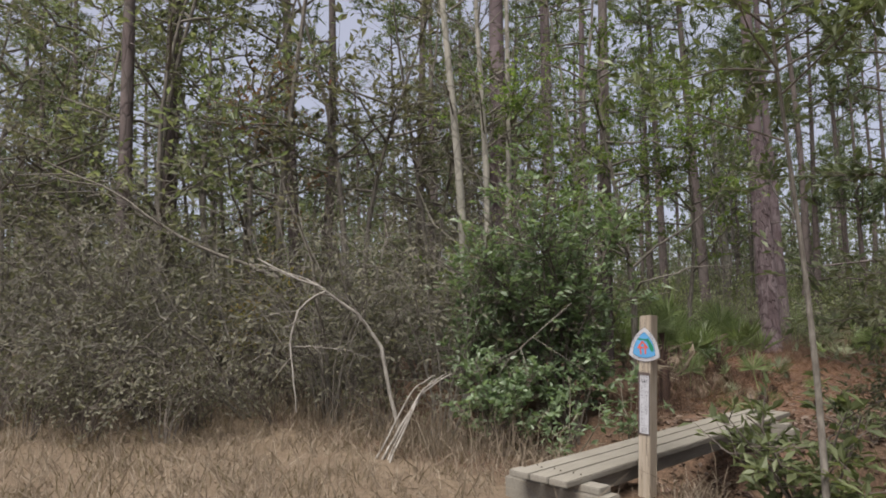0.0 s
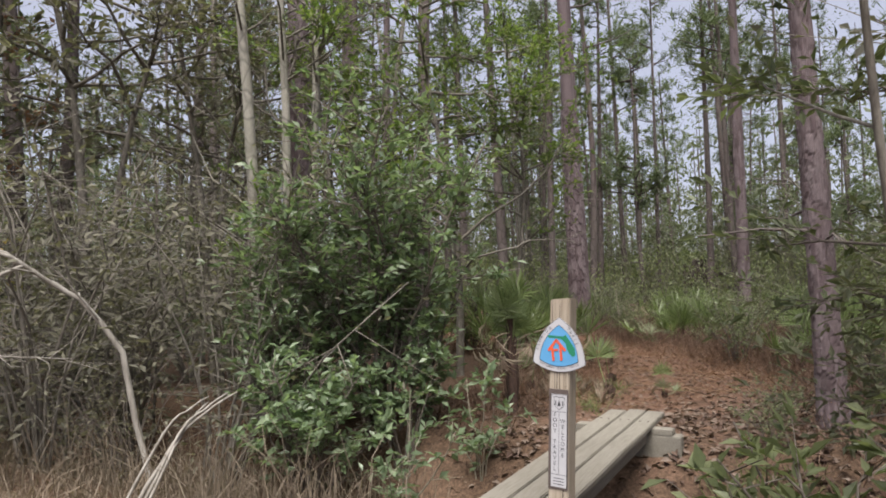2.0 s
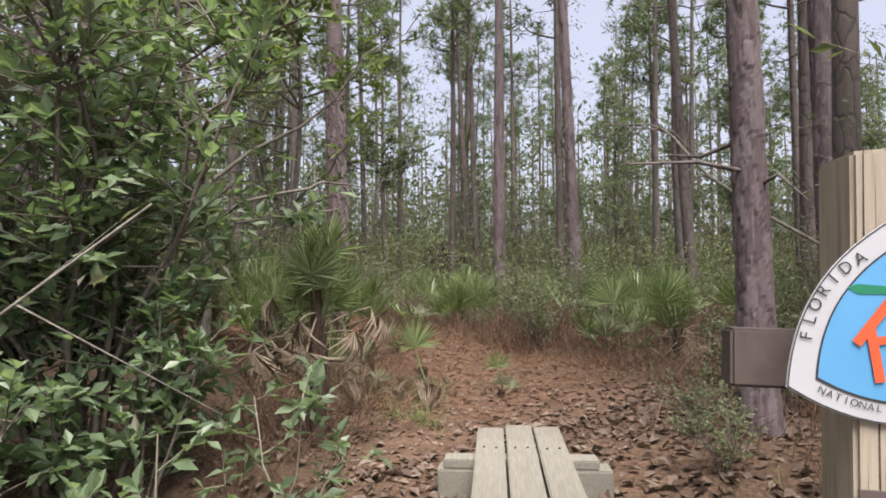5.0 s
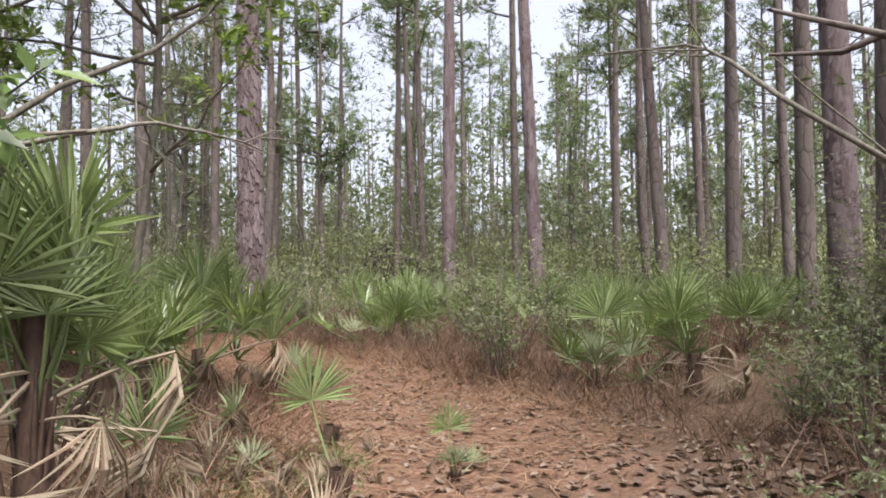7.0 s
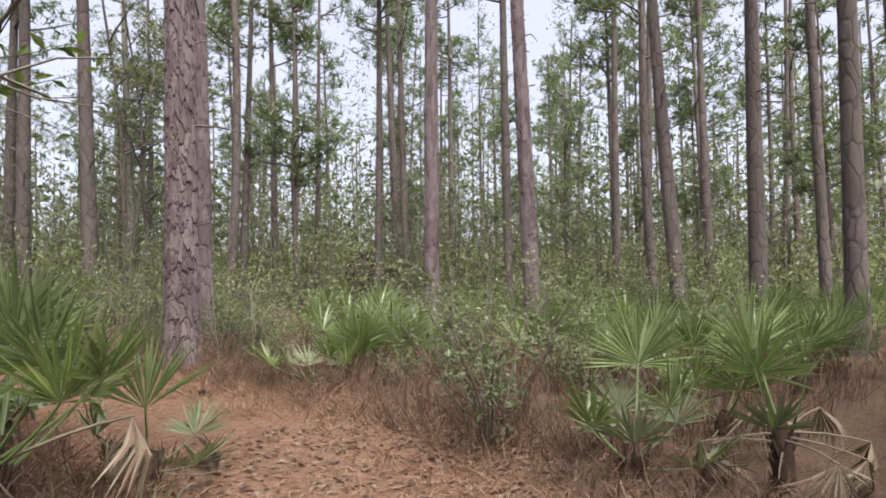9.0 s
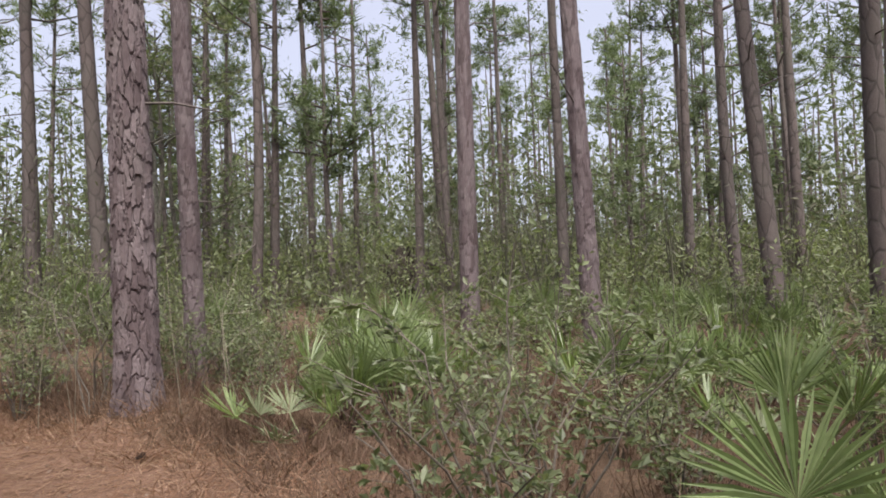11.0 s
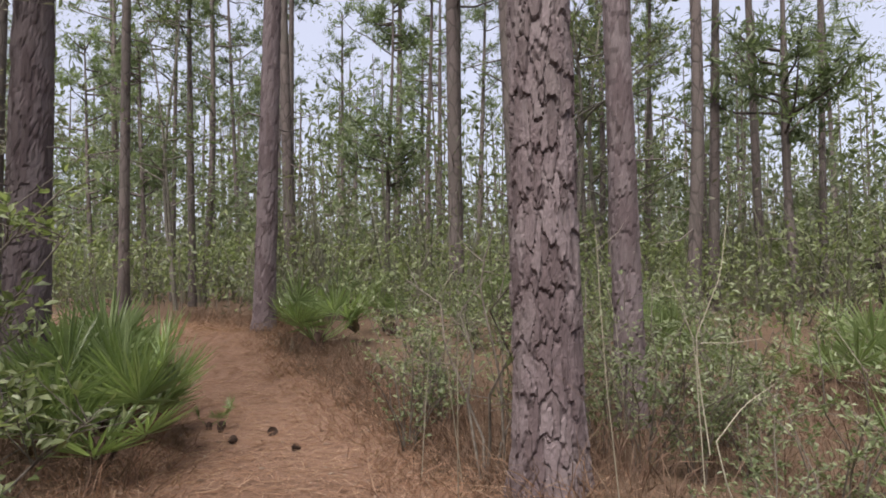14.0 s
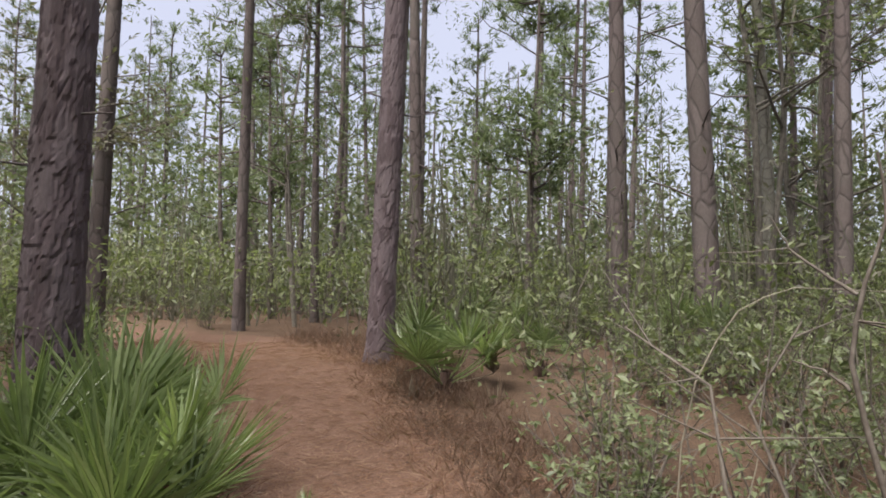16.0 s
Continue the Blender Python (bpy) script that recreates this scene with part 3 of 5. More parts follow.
# distant wood: trunks and foliage too far to tell apart
def far_wood():
    base = tagged(new("far_wood"), "distant pine wood with slender trunks and thin foliage tinted grey-green for haze", "trees", kind="stuff")
    trunks, leaf = Build(), Build()
    for _ in range(620):
        a, d = rng.uniform(-1.25, 2.4), rng.uniform(55, 110)
        x, y = 3 + d * math.sin(a), 7 + d * math.cos(a)
        h, r = rng.uniform(13, 22), rng.uniform(0.09, 0.2)
        ln = rng.normal(size=2) * 0.5
        trunks.tube([(x, y, -0.2), (x + ln[0] * 0.5, y + ln[1] * 0.5, h * 0.5), (x + ln[0], y + ln[1], h)], [r, r * 0.75, r * 0.25], 5)
        n = 42
        c = np.stack([x + ln[0] + rng.normal(size=n) * 1.4, y + ln[1] + rng.normal(size=n) * 1.4, h * rng.uniform(0.5, 1.02, n)], -1)
        leaf.leaves(c, unit(n), unit(n), rng.uniform(0.5, 1.1, n), rng.uniform(0.2, 0.45, n))
    for _ in range(2500):
        a, d = rng.uniform(-1.1, 2.3), 22 + 45 * rng.random()
        c0 = np.array([3 + d * math.sin(a), 7 + d * math.cos(a), 0.4 + 5.6 * rng.random()])
        n = 48
        c = c0 + rng.normal(size=(n, 3)) * np.array([0.9, 0.9, 0.6])
        c[:, 2] = np.abs(c[:, 2])
        leaf.leaves(c, unit(n), unit(n), rng.uniform(0.16, 0.34, n), rng.uniform(0.07, 0.15, n))
    for _ in range(1700):
        a, d = rng.uniform(-1.15, 2.3), 26 + 50 * rng.random()
        c0 = np.array([3 + d * math.sin(a), 7 + d * math.cos(a), 3.5 + 15 * rng.random() ** 1.2])
        n = 34
        c = c0 + rng.normal(size=(n, 3)) * np.array([0.42, 0.42, 0.25])
        leaf.leaves(c, unit(n), unit(n), rng.uniform(0.14, 0.3, n), rng.uniform(0.045, 0.095, n))
    brush = Build()
    for _ in range(1000):
        a, d = rng.uniform(-1.0, 2.2), 15 + 30 * rng.random()
        x, y = 3 + d * math.sin(a), 7 + d * math.cos(a)
        if polyline_distance(x, y, TRAIL) < 2.2:
            continue
        h = rng.uniform(1.2, 4.2)
        for _ in range(5):
            e = np.array([x + rng.normal() * 0.5, y + rng.normal() * 0.5, h * rng.uniform(0.7, 1.2)])
            brush.tube([(x, y, 0.0), ((x + e[0]) / 2 + rng.normal() * 0.08, (y + e[1]) / 2, h * 0.55), e], [0.02, 0.014, 0.006], 3)
        n = 70
        c = np.array([x, y, h * 0.6]) + rng.normal(size=(n, 3)) * np.array([0.6, 0.6, 0.28 * h])
        c[:, 2] = np.abs(c[:, 2])
        brush.leaves(c, unit(n), unit(n), rng.uniform(0.1, 0.22, n), rng.uniform(0.03, 0.08, n))
    tagged(attach("brush", brush.mesh("far_brush", LEAF_THICKET), base), kind="stuff")
    n = 30000
    a, d = rng.uniform(-1.3, 2.4, n), rng.uniform(32, 100, n)
    z = rng.gamma(2.0, 1.25, n)
    c = np.stack([3 + d * np.sin(a), 7 + d * np.cos(a), z], -1)
    leaf.leaves(c, unit(n), unit(n), rng.uniform(0.4, 0.9, n), rng.uniform(0.25, 0.5, n))
    tagged(attach("trunks", trunks.mesh("far_trunks", BARK_FAR, True), base), kind="stuff")
    tagged(attach("foliage", leaf.mesh("far_foliage", LEAF_FAR), base), kind="stuff")


far_wood()


# ---------------------------------------------------------------- shrubs
def shrub(height, spread, stems, twigs, per_twig, leaf_l, leaf_w, droop=0.0, low=0.12, stem_r=0.012, twig_len=0.35, shape=1.0):
    """Wood and leaves of one many-stemmed shrub."""
    woods, green = [], Build()
    for _ in range(stems):
        wood = Build()
        woods.append(wood)
        a = rng.random() * 2 * math.pi
        out = spread * math.sqrt(rng.random())
        h = height * rng.uniform(0.6, 1.05) * (1 - 0.35 * (out / (spread + 1e-6)) ** 2 * shape)
        t = np.linspace(0, 1, 6)[:, None]
        d = np.array([math.cos(a), math.sin(a), 0])
        pts = np.array([[math.cos(a), math.sin(a), 0]]) * 0.12 * spread * rng.random() + d * out * t ** 1.4 + np.array([0, 0, h]) * t ** (1 - 0.25 * droop) + rng.normal(size=(6, 3)) * 0.035 * height * t
        pts[0, 2] = -0.06
        wood.tube(pts, np.linspace(stem_r, stem_r * 0.3, 6), 5)
        for _ in range(twigs):
            u = low + (1 - low) * rng.random() ** 0.75
            p0 = np.array([np.interp(u, t[:, 0], pts[:, k]) for k in range(3)])
            dd = unit(1)[0] * np.array([1, 1, 0.55]) + np.array([0, 0, 0.35 - 0.8 * droop * rng.random()])
            ln = twig_len * rng.uniform(0.5, 1.25)
            q = p0 + dd * ln * np.array([[0.0], [0.5], [1.0]]) + rng.normal(size=(3, 3)) * 0.06 * ln * np.array([[0], [1], [1]])
            if stem_r > 0.0125:
                wood.tube(q, [stem_r * 0.35, stem_r * 0.25, stem_r * 0.12], 3)
            else:
                wood.tube(q[::2], [stem_r * 0.35, stem_r * 0.12], 3)
            if per_twig:
                n = max(1, rng.poisson(per_twig))
                w = rng.uniform(0.15, 1.05, n)
                p = np.stack([np.interp(w, [0, 0.5, 1], q[:, k]) for k in range(3)], -1)
                ax = unit(n) * np.array([1, 1, 0.6]) + dd * 0.7 + np.array([0, 0, 0.1 - 0.5 * droop])
                up = unit(n) * 0.7 + np.array([0, 0, 1])
                sz = rng.uniform(0.65, 1.25, n)
                green.leaves(p, ax, up, leaf_l * sz, leaf_w * sz)
    return woods, green


def make_shrub(name, label, category, wood_mat, leaf_mat, group="", **kw):
    base = new(name)
    woods, green = shrub(**kw)
    if group:
        joined = Build()
        for wood in woods:
            for vv, ff in zip(wood.v, wood.f):
                joined.add(vv, ff)
        tagged(attach("branchwood", joined.mesh(name + "_branchwood", wood_mat, True), base), kind="stuff")
    else:
        for wood in woods:
            tagged(attach("stem", wood.mesh(name + "_stem", wood_mat, True), base), kind="stuff")
    if green.v:
        tagged(attach("foliage", green.mesh(name + "_foliage", leaf_mat), base), kind="stuff")
    return tagged(base, label, category, group)


def scatter(sources, spots, lo=0.8, hi=1.2, tilt=0.0):
    for i, (x, y) in enumerate(spots):
        src = sources[i % len(sources)]
        s = rng.uniform(lo, hi)
        if i < len(sources):
            put(src, x, y, rng.uniform(0, 360), s)
        else:
            m = pose(x, y, on_ground(x, y), rng.normal() * tilt, rng.normal() * tilt, rng.uniform(0, 360))
            c = copy_thing(src, m)
            c.scale = (s, s, s * rng.uniform(0.9, 1.1))


def spots_in(n, region, gap, clear=0.9):
    """n free spots where region(x, y) holds, clear of trail and walkway."""
    out, tries = [], 0
    while len(out) < n and tries < 60000:
        tries += 1
        x, y = rng.uniform(-12, 30), rng.uniform(2, 34)
        if region(x, y) and polyline_distance(x, y, TRAIL) > clear and polyline_distance(x, y, WALK) > clear and all(math.hypot(x - u, y - w) > gap for u, w in out):
            out.append((x, y))
    return out


def make_tree(name, label, wood_mat, leaf_mat, group="", h=5.0, r=0.05, base_at=0.3, reach=1.5, limbs=16, twigs=13, per_twig=8, leaf_l=0.09, leaf_w=0.04, twig_len=0.5, lean=0.3, droop=0.0, rise=0.35, forks=1):
    """A small broad-leaved tree: bent trunk, limbs, twigs and many separate leaves."""
    ob = new(name)
    green = Build()
    lines = []
    for k in range(forks):
        t = np.linspace(0, 1, 10)
        a = rng.random() * 6.28
        ph = rng.random(2) * 6.28
        line = np.stack([lean * math.cos(a) * t + 0.05 * h * np.sin(4 * t + ph[0]) * t, lean * math.sin(a) * t + 0.05 * h * np.sin(4.6 * t + ph[1]) * t, h * t * (1 - 0.12 * k)], -1)
        line[0, 2] = -0.12
        tb = Build()
        tb.tube(line, r * (1 - 0.8 * t) * (1 - 0.2 * k), 8)
        attach("trunk", tb.mesh(name + "_trunk", wood_mat, True), ob)
        lines.append(line)
    woods = []
    for i in range(limbs):
        line = lines[i % forks]
        z = h * (base_at + (0.97 - base_at) * rng.random() ** 0.9)
        p0 = np.array([np.interp(z, line[:, 2], line[:, k]) for k in range(3)])
        a = i * 2.4 + rng.normal() * 0.4
        ln = reach * (1 - 0.55 * (z / h - base_at) / (1 - base_at)) * rng.uniform(0.6, 1.1)
        d = np.array([math.cos(a), math.sin(a), rise + rng.normal() * 0.2])
        t = np.linspace(0, 1, 6)[:, None]
        pts = p0 + d * ln * t + np.array([0, 0, -droop]) * ln * t ** 2 + rng.normal(size=(6, 3)) * 0.06 * ln * t
        wood = Build()
        wood.tube(pts, np.linspace(r * 0.38, r * 0.08, 6), 5)
        woods.append(wood)
        for _ in range(twigs):
            u = 0.2 + 0.8 * rng.random() ** 0.7
            q0 = np.array([np.interp(u, t[:, 0], pts[:, k]) for k in range(3)])
            dd = unit(1)[0] * np.array([1, 1, 0.6]) + d * 0.5 + np.array([0, 0, 0.15 - droop * 0.6])
            tl = twig_len * rng.uniform(0.45, 1.2)
            q1 = q0 + dd * tl
            wood.tube([q0, q1], [r * 0.09, r * 0.03], 3)
            n = max(1, rng.poisson(per_twig))
            p = q0 + dd * tl * rng.uniform(0.15, 1.05, (n, 1))
            ax = unit(n) * np.array([1, 1, 0.6]) + dd * 0.7 + np.array([0, 0, 0.05 - 0.5 * droop])
            sz = rng.uniform(0.65, 1.25, n)
            green.leaves(p, ax, unit(n) * 0.7 + np.array([0, 0, 1]), leaf_l * sz, leaf_w * sz)
    if group:
        joined = Build()
        for wood in woods:
            for vv, ff in zip(wood.v, wood.f):
                joined.add(vv, ff)
        tagged(attach("limbwood", joined.mesh(name + "_limbwood", wood_mat, True), ob), kind="stuff")
    else:
        for wood in woods:
            tagged(attach("limb", wood.mesh(name + "_limb", wood_mat, True), ob), kind="stuff")
    tagged(attach("foliage", green.mesh(name + "_foliage", leaf_mat), ob), kind="stuff")
    return tagged(ob, label, "tree", group)

# low evergreen shrubs of the pine wood
GALL = [make_shrub("gallberry_shrub", "low olive-green evergreen shrub with small glossy leaves", "shrub", TWIG, LEAF_GALL, "gallberry shrubs", height=rng.uniform(0.9, 1.25), spread=0.5, stems=9, twigs=14, per_twig=8.5, leaf_l=0.043, leaf_w=0.02, twig_len=0.22, stem_r=0.007) for _ in range(4)]
GALL += [make_shrub("gallberry_shrub", "thin straggly shrub with pale stems and few leaves", "shrub", TWIG, LEAF_GALL, "gallberry shrubs", height=1.1, spread=0.45, stems=10, twigs=11, per_twig=4, leaf_l=0.045, leaf_w=0.02, twig_len=0.25, stem_r=0.006)]
east = spots_in(118, lambda x, y: x > 6.3 and y > 8.3 and x < 22 and y < 24 and math.hypot(x - 6.4, y - 13.5) > 0.95 and math.hypot(x - 7.8, y - 11.9) > 0.9 and math.hypot(x - 6.9, y - 12.2) > 0.6, 0.55, 1.15)
scatter(GALL, east, 0.75, 1.25)
for i in range(5):
    put(GALL[i], *east[i], 70 * i, 1.0)
mid = spots_in(42, lambda x, y: 3.0 < x < 11 and 15.5 < y < 26 and math.hypot(x - 4.6, y - 19.6) > 0.9 and math.hypot(x - 3.75, y - 20.4) > 0.7, 0.6, 1.15)
west = spots_in(40, lambda x, y: -5 < x < 4.2 and 12.2 < y < 27, 0.7, 1.35)
for i, (x, y) in enumerate(mid + west):
    s = rng.uniform(0.75, 1.3)
    c = copy_thing(GALL[i % 5], pose(x, y, on_ground(x, y), 0, 0, rng.uniform(0, 360)))
    c.scale = (s, s, s)


# undergrowth behind the shrubs: too dense to count
def undergrowth():
    wood, leaf = Build(), Build()
    n = 90000
    a = rng.uniform(-0.9, 2.2, n)
    d = 9 + 34 * rng.random(n) ** 0.85
    x, y = 3.5 + d * np.sin(a), 8 + d * np.cos(a)
    keep = (polyline_distance(x, y, TRAIL) > 1.3) & ((y > 11) | (x > 8))
    x, y, d = x[keep], y[keep], d[keep]
    top = 0.7 + 0.6 * np.clip(np.sin(x * 0.9 + 1.3 * np.sin(y * 0.5)) * np.cos(y * 0.8) + 0.4, 0, 1.4) + np.clip((d - 8) / 12, 0, 1) * 0.95
    z = ground_z(x, y) + top * np.sqrt(rng.random(len(x)))
    sz = np.clip(d / 130, 0.07, 0.26) * rng.uniform(0.7, 1.4, len(x))
    leaf.leaves(np.stack([x, y, z], -1), unit(len(x)) + np.array([0, 0, 0.5]), unit(len(x)) + np.array([0, 0, 1.0]), sz, sz * 0.42)
    k = rng.choice(len(x), 1500, replace=False)
    for i in k:
        p = np.array([x[i], y[i], ground_z(x[i], y[i]) - 0.05])
        wood.tube([p, p + (rng.normal() * 0.1, rng.normal() * 0.1, top[i] * 0.6), p + (rng.normal() * 0.25, rng.normal() * 0.25, top[i] * 1.1)], [0.008, 0.006, 0.003], 3)
    base = tagged(new("undergrowth"), "dense green undergrowth of small shrubs beneath the pines", "undergrowth", kind="stuff")
    tagged(attach("foliage", leaf.mesh("undergrowth_leaves", LEAF_OLIVE), base), kind="stuff")
    tagged(attach("stems", wood.mesh("undergrowth_stems", TWIG), base), kind="stuff")


undergrowth()


# ---------------------------------------------------------------- saw palmettos
def frond_mesh(name, material, n=22, radius=0.42, spread=3.7, petiole=0.55, droop=0.0, ragged=0.12, width=0.036):
    b = Build()
    t = np.linspace(0, 1, 5)
    b.tube(np.stack([0.05 * np.sin(t * 2), 0 * t, petiole * t], -1), np.linspace(0.009, 0.006, 5), 5)
    hub = np.array([0.05 * math.sin(2), 0, petiole])
    ang = np.linspace(-spread / 2, spread / 2, n) + rng.normal(size=n) * 0.03
    ax = np.stack([-0.25 - droop * 0.9 + rng.normal(size=n) * ragged, np.sin(ang), np.cos(ang) - droop * (0.5 + 0.6 * np.cos(ang))], -1)
    ax /= np.linalg.norm(ax, axis=1)[:, None]
    up = np.stack([np.ones(n), 0.25 * np.sin(ang), np.zeros(n)], -1)
    ln = radius * (0.72 + 0.28 * np.cos(ang * 0.7)) * rng.uniform(1 - ragged, 1, n)
    s = np.cross(ax, up)
    s /= np.linalg.norm(s, axis=1)[:, None]
    nn = np.cross(s, ax)
    ln, w = ln[:, None], width * rng.uniform(0.85, 1.1, (n, 1))
    sag = np.array([[0, 0, -1.0]]) * ln * (0.03 + 0.35 * droop)
    m1 = hub + ax * ln * 0.5
    tip = hub + ax * ln + sag
    ridge0, ridge1 = np.broadcast_to(hub, m1.shape), m1 + nn * w * 0.3
    b.quads(np.stack([ridge0, m1 + s * w / 2, tip, ridge1], 1))
    b.quads(np.stack([ridge0, ridge1, tip, m1 - s * w / 2], 1))
    return b.mesh(name, material)


LIVE = [frond_mesh("frond", FROND, 27, 0.48, 3.9, 0.5, width=0.029), frond_mesh("frond", FROND, 25, 0.45, 3.4, 0.6, 0.08, width=0.028), frond_mesh("frond", FROND, 23, 0.42, 3.0, 0.42, 0.0, 0.18, width=0.027), frond_mesh("frond", FROND, 21, 0.52, 2.2, 0.5, 0.04, 0.15, width=0.027)]
PALE = [frond_mesh("pale_frond", FROND_PALE, 20, 0.4, 3.6, 0.45, 0.05, 0.16), frond_mesh("pale_frond", FROND_PALE, 18, 0.36, 3.0, 0.4, 0.2, 0.2)]
DEAD = [frond_mesh("dead_frond", FROND_DEAD, 18, 0.4, 2.6, 0.5, 0.75, 0.3, 0.026), frond_mesh("dead_frond", FROND_DEAD, 16, 0.36, 2.2, 0.45, 1.1, 0.35, 0.024)]


def stem_mesh(h):
    b = Build()
    for _ in range(26):
        a, z = rng.random() * 6.28, h * rng.random()
        p = np.array([math.cos(a) * 0.05, math.sin(a) * 0.05, z - 0.05])
        b.tube([p, p + (math.cos(a) * 0.05, math.sin(a) * 0.05, 0.12)], [0.014, 0.006], 4)
    b.tube([(0, 0, -0.1), (0.01, 0, h * 0.5), (0, 0.02, h + 0.05)], [0.07, 0.065, 0.04], 8)
    return b.mesh("palmetto_stem", CONE, True)


STEMS = [stem_mesh(0.15), stem_mesh(0.42)]


def make_palmetto(x, y, live, size=1.0, pale=0, dead=0, tall=False, flop=1.0, label="", lift=0.0):
    base = new("saw_palmetto")
    stem = tagged(attach("stem", STEMS[1 if tall else 0], base), kind="stuff")
    top = lift or (0.4 if tall else 0.1)
    stem.scale.z = lift / 0.4 if lift else 1.0
    kinds = [(LIVE, "frond")] * live + [(PALE, "pale_frond")] * pale + [(DEAD, "dead_frond")] * dead
    for i, (pool, nm) in enumerate(kinds):
        ob = attach(nm, pool[rng.integers(len(pool))], base)
        az = 360 * i * 0.382 + rng.uniform(-20, 20)
        tilt = rng.uniform(12, 62) * flop if nm == "frond" else rng.uniform(40, 75) if nm == "pale_frond" else rng.uniform(75, 120)
        s = rng.uniform(0.8, 1.15)
        hang = 180 if nm == "dead_frond" and top > 0.3 else 0
        ob.matrix_basis = pose(0, 0, top * rng.uniform(0.6, 1.0), 0, tilt, az) @ pose(0, 0, 0, 0, 0, hang) @ Matrix.Diagonal((s, s, s, 1))
    put(base, x, y, rng.uniform(0, 360), size)
    return tagged(base, label or "green saw palmetto with stiff fan leaves in low scrub", "palmetto", "saw palmettos")


make_palmetto(2.15, 7.05, 12, 0.7, 0, 11, True, 0.5, "tall saw palmetto with brown dead fans hanging below", 1.15)
make_palmetto(3.75, 9.6, 12, 1.0, 1, 3, True, 0.95, "large dark green palmetto with spreading fan leaves")
make_palmetto(2.9, 9.0, 8, 0.85, 0, 9, True, 1.0, "large palmetto with brown dead fronds at its foot")
make_palmetto(3.1, 9.7, 9, 1.05, 0, 2, True, 0.9, "large dark green palmetto with spreading fan leaves")
make_palmetto(3.15, 8.4, 1, 0.62, 1, 12, False, 1.1, "palmetto with many dry tan fronds lying round it")
make_palmetto(2.7, 7.85, 1, 0.6, 0, 13, False, 1.0, "heap of dry dead palmetto fans with few green leaves")
make_palmetto(3.35, 7.85, 0, 0.5, 1, 9, False, 1.0, "heap of dry dead palmetto fans with few green leaves")
make_palmetto(3.92, 8.3, 1, 0.62, 0, 3, False, 0.3, "small palmetto at the trail's edge with dry fans")
make_palmetto(3.5, 7.65, 1, 0.7, 0, 3, False, 0.4, "small palmetto at the trail's edge with dry fans")
make_palmetto(4.6, 10.1, 1, 0.85, 3, 4, False, 0.9, "faded pale palmetto with bleached fan leaves")
make_palmetto(4.02, 7.42, 1, 0.35, 2, 1, False, 1.2, "tiny palmetto seedling with pale fans on the trail side")
make_palmetto(6.45, 8.1, 3, 0.9, 6, 2, False, 1.0, "palmetto with pale fan leaves beside the trail")
make_palmetto(6.72, 7.4, 4, 0.82, 1, 8, True, 0.8, "upright palmetto with a skirt of brown dead fans")
make_palmetto(7.5, 8.0, 5, 0.75, 1, 3, False, 0.9, "palmetto with bleached outer fans")
make_palmetto(8.35, 8.9, 6, 0.85, 1, 1, False, 0.9, "green palmetto with stiff fans among low shrubs")
make_palmetto(7.58, 12.06, 9, 1.0, 0, 0, False, 0.85, "bright green palmetto with broad open fans")
make_palmetto(7.85, 11.72, 9, 1.05, 0, 0, False, 0.9, "bright green palmetto with broad open fans")
make_palmetto(8.4, 12.1, 8, 1.0, 0, 1, False, 0.9, "bright green palmetto with broad open fans")
make_palmetto(7.08, 11.9, 2, 0.8, 4, 0, False, 1.15, "low faded palmetto with pale narrow fans")
make_palmetto(8.9, 10.25, 8, 1.0, 0, 1, False, 0.9, "green palmetto with stiff fans among low shrubs")
make_palmetto(3.5, 15.05, 26, 1.12, 0, 1, False, 1.35, "large arching palmetto crowding the trail")
make_palmetto(3.05, 16.4, 14, 1.2, 0, 2, False, 1.1, "large arching palmetto crowding the trail")
make_palmetto(3.2, 15.7, 18, 1.2, 0, 1, False, 1.3, "large arching palmetto crowding the trail")
make_palmetto(4.62, 19.55, 14, 1.15, 0, 5, False, 0.95, "rounded palmetto beside a pine with dead leaves beneath")
make_palmetto(3.95, 16.25, 2, 0.35, 0, 0, False, 1.0, "tiny palmetto sprout in pine straw")
make_palmetto(4.1, 16.05, 2, 0.3, 0, 0, False, 1.0, "tiny palmetto sprout in pine straw")
for x, y in spots_in(40, lambda x, y: 8.6 < x < 19 and 7.5 < y < 19 and math.hypot(x - 7.9, y - 11.9) > 0.9, 0.95, 2.0):
    make_palmetto(x, y, int(rng.integers(5, 9)), rng.uniform(0.85, 1.15))
for x, y in spots_in(9, lambda x, y: -4 < x < 3 and 16 < y < 25, 1.1, 1.6) + spots_in(6, lambda x, y: 4 < x < 10 and 20 < y < 27, 1.1, 1.6):
    make_palmetto(x, y, int(rng.integers(5, 9)), rng.uniform(0.9, 1.2))

# ---------------------------------------------------------------- bushes by the trail
def one(name, label, category, x, y, wood_mat, leaf_mat, **kw):
    return put(make_shrub(name, label, category, wood_mat, leaf_mat, **kw), x, y, rng.uniform(0, 360))


